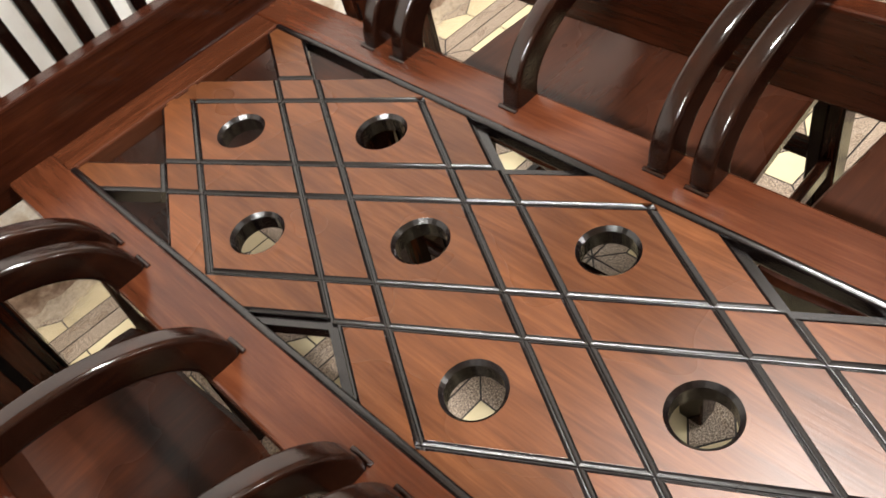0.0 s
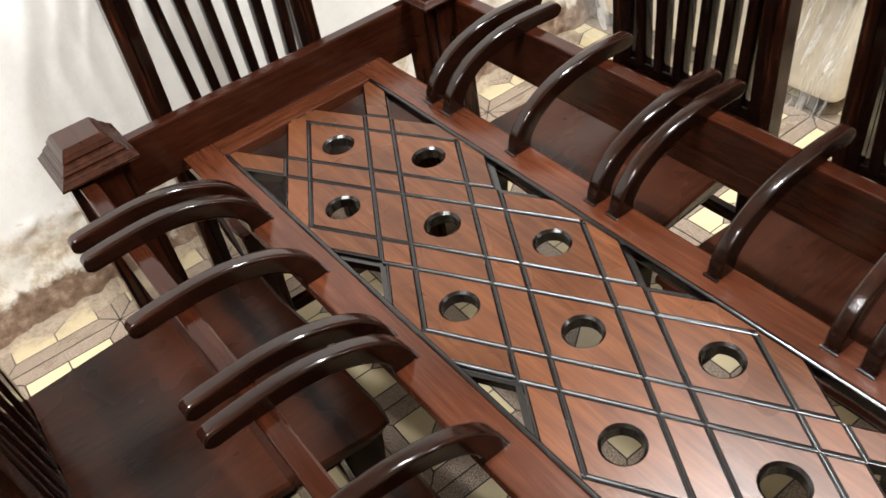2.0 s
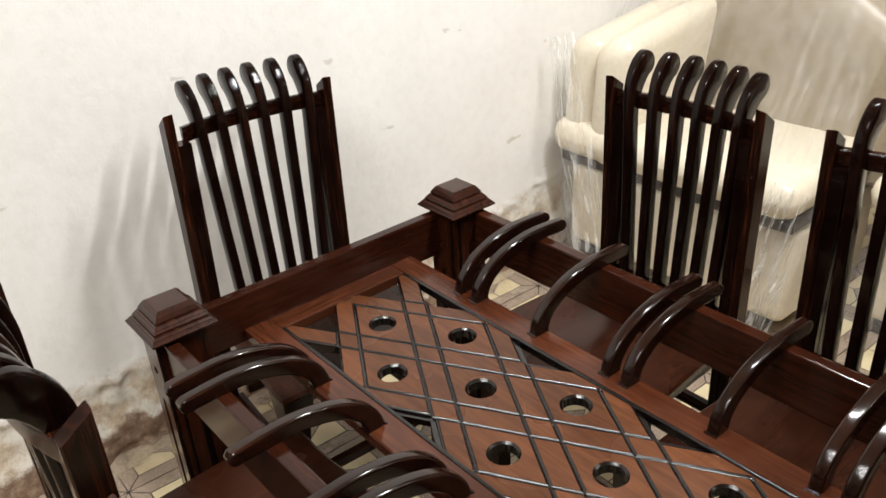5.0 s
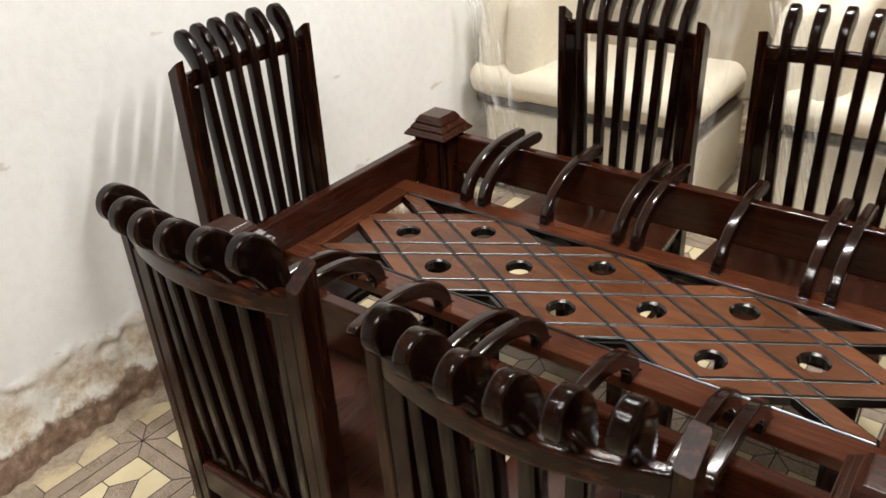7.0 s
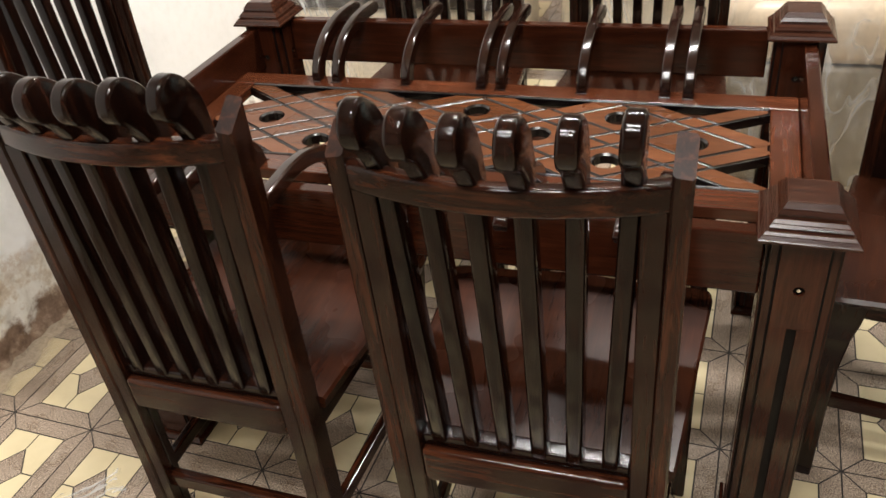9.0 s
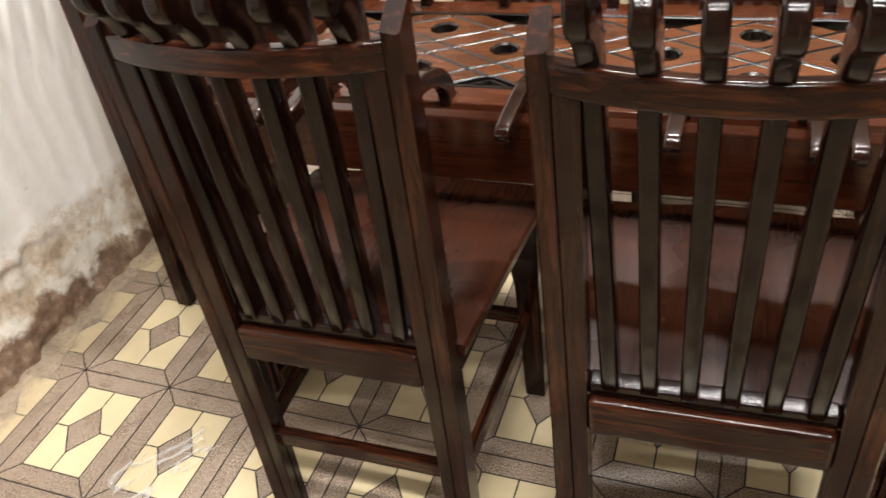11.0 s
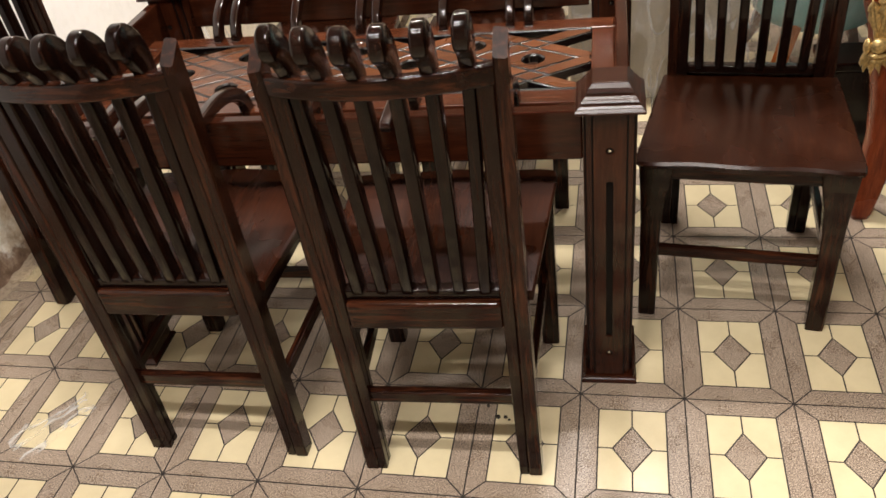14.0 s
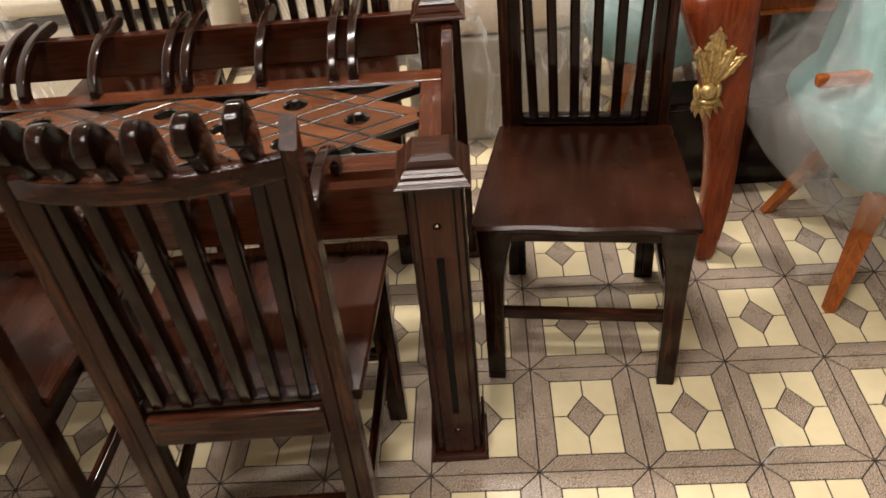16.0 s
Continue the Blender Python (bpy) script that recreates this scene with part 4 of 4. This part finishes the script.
def tub_chair(m, label, turn=0):
    """A round upholstered chair on splayed wooden legs, under a loose bag of film."""
    ch = thing("tub_chair", m, label, "chair", "wrapped teal chairs")
    rings = []
    for z, west, east, side in ((0.25, 0.13, 0.12, 0.12), (0.28, 0.18, 0.19, 0.17), (0.33, 0.225, 0.24, 0.21), (0.40, 0.275, 0.27, 0.235), (0.47, 0.325, 0.28, 0.245), (0.52, 0.35, 0.28, 0.248), (0.552, 0.348, 0.28, 0.246),
                                (0.572, 0.325, 0.28, 0.244), (0.584, 0.30, 0.28, 0.242), (0.592, 0.285, 0.275, 0.24), (0.64, 0.28, 0.265, 0.238), (0.74, 0.265, 0.25, 0.23), (0.85, 0.245, 0.235, 0.22), (0.95, 0.20, 0.21, 0.19)):
        ring = []
        for k in range(48):
            a = 2 * math.pi * k / 48
            f = 1 + 0.012 * math.sin(12 * a) + 0.01 * math.sin(5 * a + z * 3)
            ring.append(((east - west) / 2 + (east + west) / 2 * f * math.cos(a), side * f * math.sin(a), z))
        rings.append(ring)
    part("shell", loft(rings), TEAL, ch, smooth=True)
    part("armrest", box(-0.362, -0.12, -0.135, -0.103, 0.630, 0.662, 0.008), ORANGE_WOOD, ch, "orange wooden armrest end")
    for sx in (-1, 1):
        for sy in (-1, 1):
            leg = [[(sx * (0.13 + 0.12 * t) + dx * (1 - 0.4 * t), sy * (0.13 + 0.11 * t) + dy * (1 - 0.4 * t), 0.31 * (1 - t)) for dx, dy in ((-0.024, -0.024), (0.024, -0.024), (0.024, 0.024), (-0.024, 0.024))] for t in (0, 0.5, 1)]
            part("leg", loft(leg), ORANGE_WOOD, ch)
    rings = []
    outline = ((0.17, 0.10), (0.18, 0.16), (0.21, 0.24), (0.26, 0.305), (0.33, 0.365), (0.41, 0.415), (0.50, 0.442), (0.57, 0.448), (0.605, 0.41), (0.64, 0.37), (0.68, 0.335), (0.73, 0.315), (0.80, 0.30), (0.92, 0.285), (1.0, 0.28))
    for z, r0 in outline:
        ring = []
        for k in range(96):
            a = 2 * math.pi * k / 96
            n = noise.fractal(Vector((3 * math.cos(a), 3 * math.sin(a), z * 1.6)), 1.0, 2.0, 4)
            r = r0 * (1 + 0.05 * n + 0.010 * math.sin(19 * a + 3 * n))
            ring.append((r * math.cos(a), r * math.sin(a), z + 0.02 * n))
        rings.append(ring)
    part("film", loft(rings, cap=False), BAG, ch, "clear loose plastic bag", smooth=True)
    return ch


one = tub_chair(pose(1.945, 0.235, 0, 0, 0, 3), "teal upholstered chair bagged in clear plastic, orange wooden legs")
copy_thing(one, pose(1.44, 1.13, 0, 0, 0, 186))


# A sofa shape added to fill the dark teal background, its real form unknown.
def dark_teal_filler():
    sofa = thing("sofa", pose(2.75, 1.32, 0), "dark teal sofa shape added to darken the background behind the carved table", "sofa")
    part("base", soft_box(-0.85, 0.85, -0.38, 0.40, 0.06, 0.40, 0.03), DARK_TEAL, sofa)
    part("backrest", soft_box(-0.85, 0.85, 0.18, 0.42, 0.40, 0.95, 0.07), DARK_TEAL, sofa, smooth=True)
    for x in (-0.85, 0.63):
        part("arm", soft_box(x, x + 0.22, -0.40, 0.18, 0.40, 0.66, 0.07), DARK_TEAL, sofa, smooth=True)
    part("seat_cushion", soft_box(-0.63, 0.63, -0.42, 0.18, 0.40, 0.52, 0.05), DARK_TEAL, sofa, smooth=True)
    for x in (-0.78, 0.78):
        for y in (-0.32, 0.34):
            part("foot", box(x - 0.03, x + 0.03, y - 0.03, y + 0.03, 0, 0.062, 0.004), SOFA_BASE, sofa)


dark_teal_filler()


def dark_box():
    """A low dark box, added to darken the space under the carved table."""
    ob = thing("chest", pose(2.06, 0.69, 0), "low dark box added to fill the darkness under the carved table", "chest")
    part("body", box(-0.70, 0.70, -0.07, 0.07, 0.0, 0.30, 0.006), SLAT_W, ob)
    part("lid", box(-0.715, 0.715, -0.08, 0.08, 0.3005, 0.33, 0.006), SLAT_W, ob)


dark_box()


# ---- litter on the floor ----
def dust_material():
    """Fine sandy dust, thick at the wall and thinning out over the tiles."""
    m, nodes, links, bsdf = node_material("sandy_dust")
    out = nodes["Material Output"]
    fine = mapped_noise(nodes, links, 70.0, (1, 1, 1), 5.0, 0.7)
    cloud = mapped_noise(nodes, links, 9.0, (1, 1, 1), 4.0, 0.6)
    c = ramp(nodes, links, fine.outputs["Fac"], [(0.3, (0.36, 0.28, 0.20)), (0.5, (0.55, 0.45, 0.33)), (0.7, (0.68, 0.58, 0.46))])
    links.new(c.outputs["Color"], bsdf.inputs["Base Color"])
    bsdf.inputs["Roughness"].default_value = 0.9
    co = nodes.new("ShaderNodeTexCoord")
    sep = nodes.new("ShaderNodeSeparateXYZ")
    links.new(co.outputs["Object"], sep.inputs[0])
    away = nodes.new("ShaderNodeMath")
    away.operation = "MULTIPLY_ADD"
    links.new(cloud.outputs["Fac"], away.inputs[0])
    away.inputs[1].default_value = -0.13
    links.new(sep.outputs["X"], away.inputs[2])
    thick = ramp(nodes, links, away.outputs[0], [(0.0, (0.55,) * 3), (0.03, (0.22,) * 3), (0.10, (0.0,) * 3)])
    tr = nodes.new("ShaderNodeBsdfTransparent")
    mx = nodes.new("ShaderNodeMixShader")
    links.new(thick.outputs["Color"], mx.inputs[0])
    links.new(tr.outputs[0], mx.inputs[1])
    links.new(bsdf.outputs[0], mx.inputs[2])
    links.new(mx.outputs[0], out.inputs["Surface"])
    return m


def dust_drift():
    """A low drift of dust on the tiles along the foot of the crumbling wall."""
    bm = bmesh.new()
    rows = []
    for i in range(141):
        y = -2.2 + 3.6 * i / 140
        reach = 0.30 + 0.05 * noise.noise(Vector((y * 3.0, 0.4, 0.0)))
        row = []
        for j in range(15):
            t = j / 14
            n = noise.fractal(Vector((y * 14, t * 6, 3.0)), 1.0, 2.0, 4)
            row.append(bm.verts.new((reach * t, y, 0.0008 + 0.010 * (1 - t) ** 4 * (1 + 0.6 * n) + 0.0003 * abs(n))))
        rows.append(row)
    for a, b in zip(rows, rows[1:]):
        for j in range(14):
            bm.faces.new((a[j], a[j + 1], b[j + 1], b[j]))
    ob = part("dust", bm, dust_material(), None, smooth=True, at=pose(WALL_W, 0, 0))
    tagged(ob, "sandy plaster dust drifted along the foot of the crumbling wall", "dust", kind="stuff")


dust_drift()


def wrapper():
    """A torn strip of clear film lying on the tiles, its folds standing up."""
    bm = bmesh.new()
    rows = []
    for i in range(31):
        row = []
        for j in range(19):
            s, t = i / 30, j / 18
            n = noise.fractal(Vector((s * 3, t * 4, 9)), 1.0, 2.0, 5)
            ridge = 0.030 * math.exp(-((t - 0.38 - 0.10 * s) / 0.07) ** 2) + 0.020 * math.exp(-((t - 0.78 + 0.2 * s) / 0.05) ** 2)
            row.append(bm.verts.new((-0.13 + 0.26 * s + 0.02 * n, (-0.075 + 0.15 * t) * (1 - 0.35 * s) + 0.012 * n, 0.003 + 0.010 * abs(n) + ridge * (0.6 + 0.8 * abs(n)))))
        rows.append(row)
    for r0, r1 in zip(rows, rows[1:]):
        for j in range(18):
            bm.faces.new((r0[j], r1[j], r1[j + 1], r0[j + 1]))
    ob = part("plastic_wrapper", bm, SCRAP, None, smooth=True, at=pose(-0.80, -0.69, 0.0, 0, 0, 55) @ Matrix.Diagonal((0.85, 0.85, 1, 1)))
    tagged(ob, "crumpled clear plastic wrapper lying on the floor tiles", "wrapper")


wrapper()


def crumb(x, y, size, seed):
    """A dark crumb of dirt."""
    bm = bmesh.new()
    bmesh.ops.create_icosphere(bm, subdivisions=2, radius=size)
    for v in bm.verts:
        v.co *= 1 + 0.5 * noise.noise(v.co * 150 + Vector((seed, 0, 0)))
        v.co.z = max(v.co.z * 0.6 + size * 0.4, 0.0)
    ob = part("dirt_crumb", bm, FOIL_DARK, None, at=pose(x, y, 0.0))
    tagged(ob, "small dark crumb of dirt on the floor tiles", "dirt", "crumbs on the floor")


for i, (x, y, r) in enumerate(((0.403, -0.595, 0.006), (0.422, -0.594, 0.005), (0.432, -0.603, 0.0035), (0.375, -0.559, 0.0045))):
    crumb(x, y, r, i * 3.1)


def scrap(x, y, size, turn):
    """A small curled snippet of clear film."""
    bm = bmesh.new()
    rows = []
    for i in range(7):
        a = math.radians(-70 + 140 * i / 6)
        rows.append([bm.verts.new((size * math.sin(a), size * 0.5 * (j - 2) * (1 - 0.2 * abs(i - 3) / 3), 0.001 + size * 0.6 * (math.cos(a) - math.cos(math.radians(70))))) for j in range(5)])
    for r0, r1 in zip(rows, rows[1:]):
        for j in range(4):
            bm.faces.new((r0[j], r1[j], r1[j + 1], r0[j + 1]))
    ob = part("film_snippet", bm, SCRAP, None, smooth=True, at=pose(x, y, 0.0, 0, 0, turn))
    tagged(ob, "small snippet of clear film on the floor tiles", "snippet", "snippets on the floor")


scrap(1.419, -0.476, 0.022, 20)
scrap(1.383, -0.514, 0.012, 70)


# ---- floor tiles ----
TILE_W, TILE_L, BORDER, LINE = 0.2549, 0.331, 0.047, 0.0018
TILE_AT, TILE_TURN = (0.861, -0.512), -1.1


def tile_mesh():
    """One printed tile: border strips mitred at the corners, four cream fields and a brown diamond."""
    bm = bmesh.new()
    W, L, B = TILE_W / 2, TILE_L / 2, BORDER
    iw, il = W - B, L - B
    dw, dl = 0.046, 0.066
    polys = []
    for s in (1, -1):
        polys.append((0, [(-s * W, -s * L), (s * W, -s * L), (s * iw, -s * il), (-s * iw, -s * il)]))
        polys.append((0, [(s * W, -s * L), (s * W, s * L), (s * iw, s * il), (s * iw, -s * il)]))
    polys.append((0, [(-dw, 0), (0, -dl), (dw, 0), (0, dl)]))
    for sx in (1, -1):
        for sy in (1, -1):
            polys.append((1, [(sx * dw, 0), (sx * iw, 0), (sx * iw, sy * il), (0, sy * il), (0, sy * dl)]))
    for mat, poly in polys:
        if area2(poly) < 0:
            poly = poly[::-1]
        before = len(bm.faces)
        prism(inset(poly, LINE), -0.004, 0.0, 0.0004, bm=bm)
        bm.faces.ensure_lookup_table()
        for f in bm.faces[before:]:
            f.material_index = mat
    base = len(bm.faces)
    box(-W + 0.0008, W - 0.0008, -L + 0.0008, L - 0.0008, -0.0038, -0.0006, 0, bm=bm)
    bm.faces.ensure_lookup_table()
    for f in bm.faces[base:]:
        f.material_index = 2
    return bm


def lay_tiles():
    """The tiles near the table are pieces of their own; those farther off are joined into one."""
    frame_m = pose(TILE_AT[0], TILE_AT[1], 0, 0, 0, TILE_TURN)
    places = []
    for i in range(-11, 16):
        for j in range(-13, 14):
            m = frame_m @ pose((i + 0.5) * TILE_W, (j + 0.5) * TILE_L, 0)
            c = m.translation
            if WALL_W - 0.12 < c.x < WALL_E + 0.1 and WALL_S - 0.1 < c.y < WALL_N + 0.1:
                places.append((math.hypot((c.x - 0.35) / 1.1, c.y + 0.15), m))
    places.sort(key=lambda pl: pl[0])
    mats = [TILE_BROWN, TILE_CREAM, TILE_LINE]
    first = part("floor_tile", tile_mesh(), mats, floor)
    first.matrix_basis = places[0][1]
    for _, m in places[1:298]:
        share(first, m)
    far = bmesh.new()
    for _, m in places[298:]:
        before = len(far.verts)
        far.from_mesh(first.data)
        far.verts.ensure_lookup_table()
        bmesh.ops.transform(far, matrix=m, verts=far.verts[before:])
    tagged(part("far_tiles", far, mats, floor), "the same printed tiles farther off", kind="stuff")


lay_tiles()
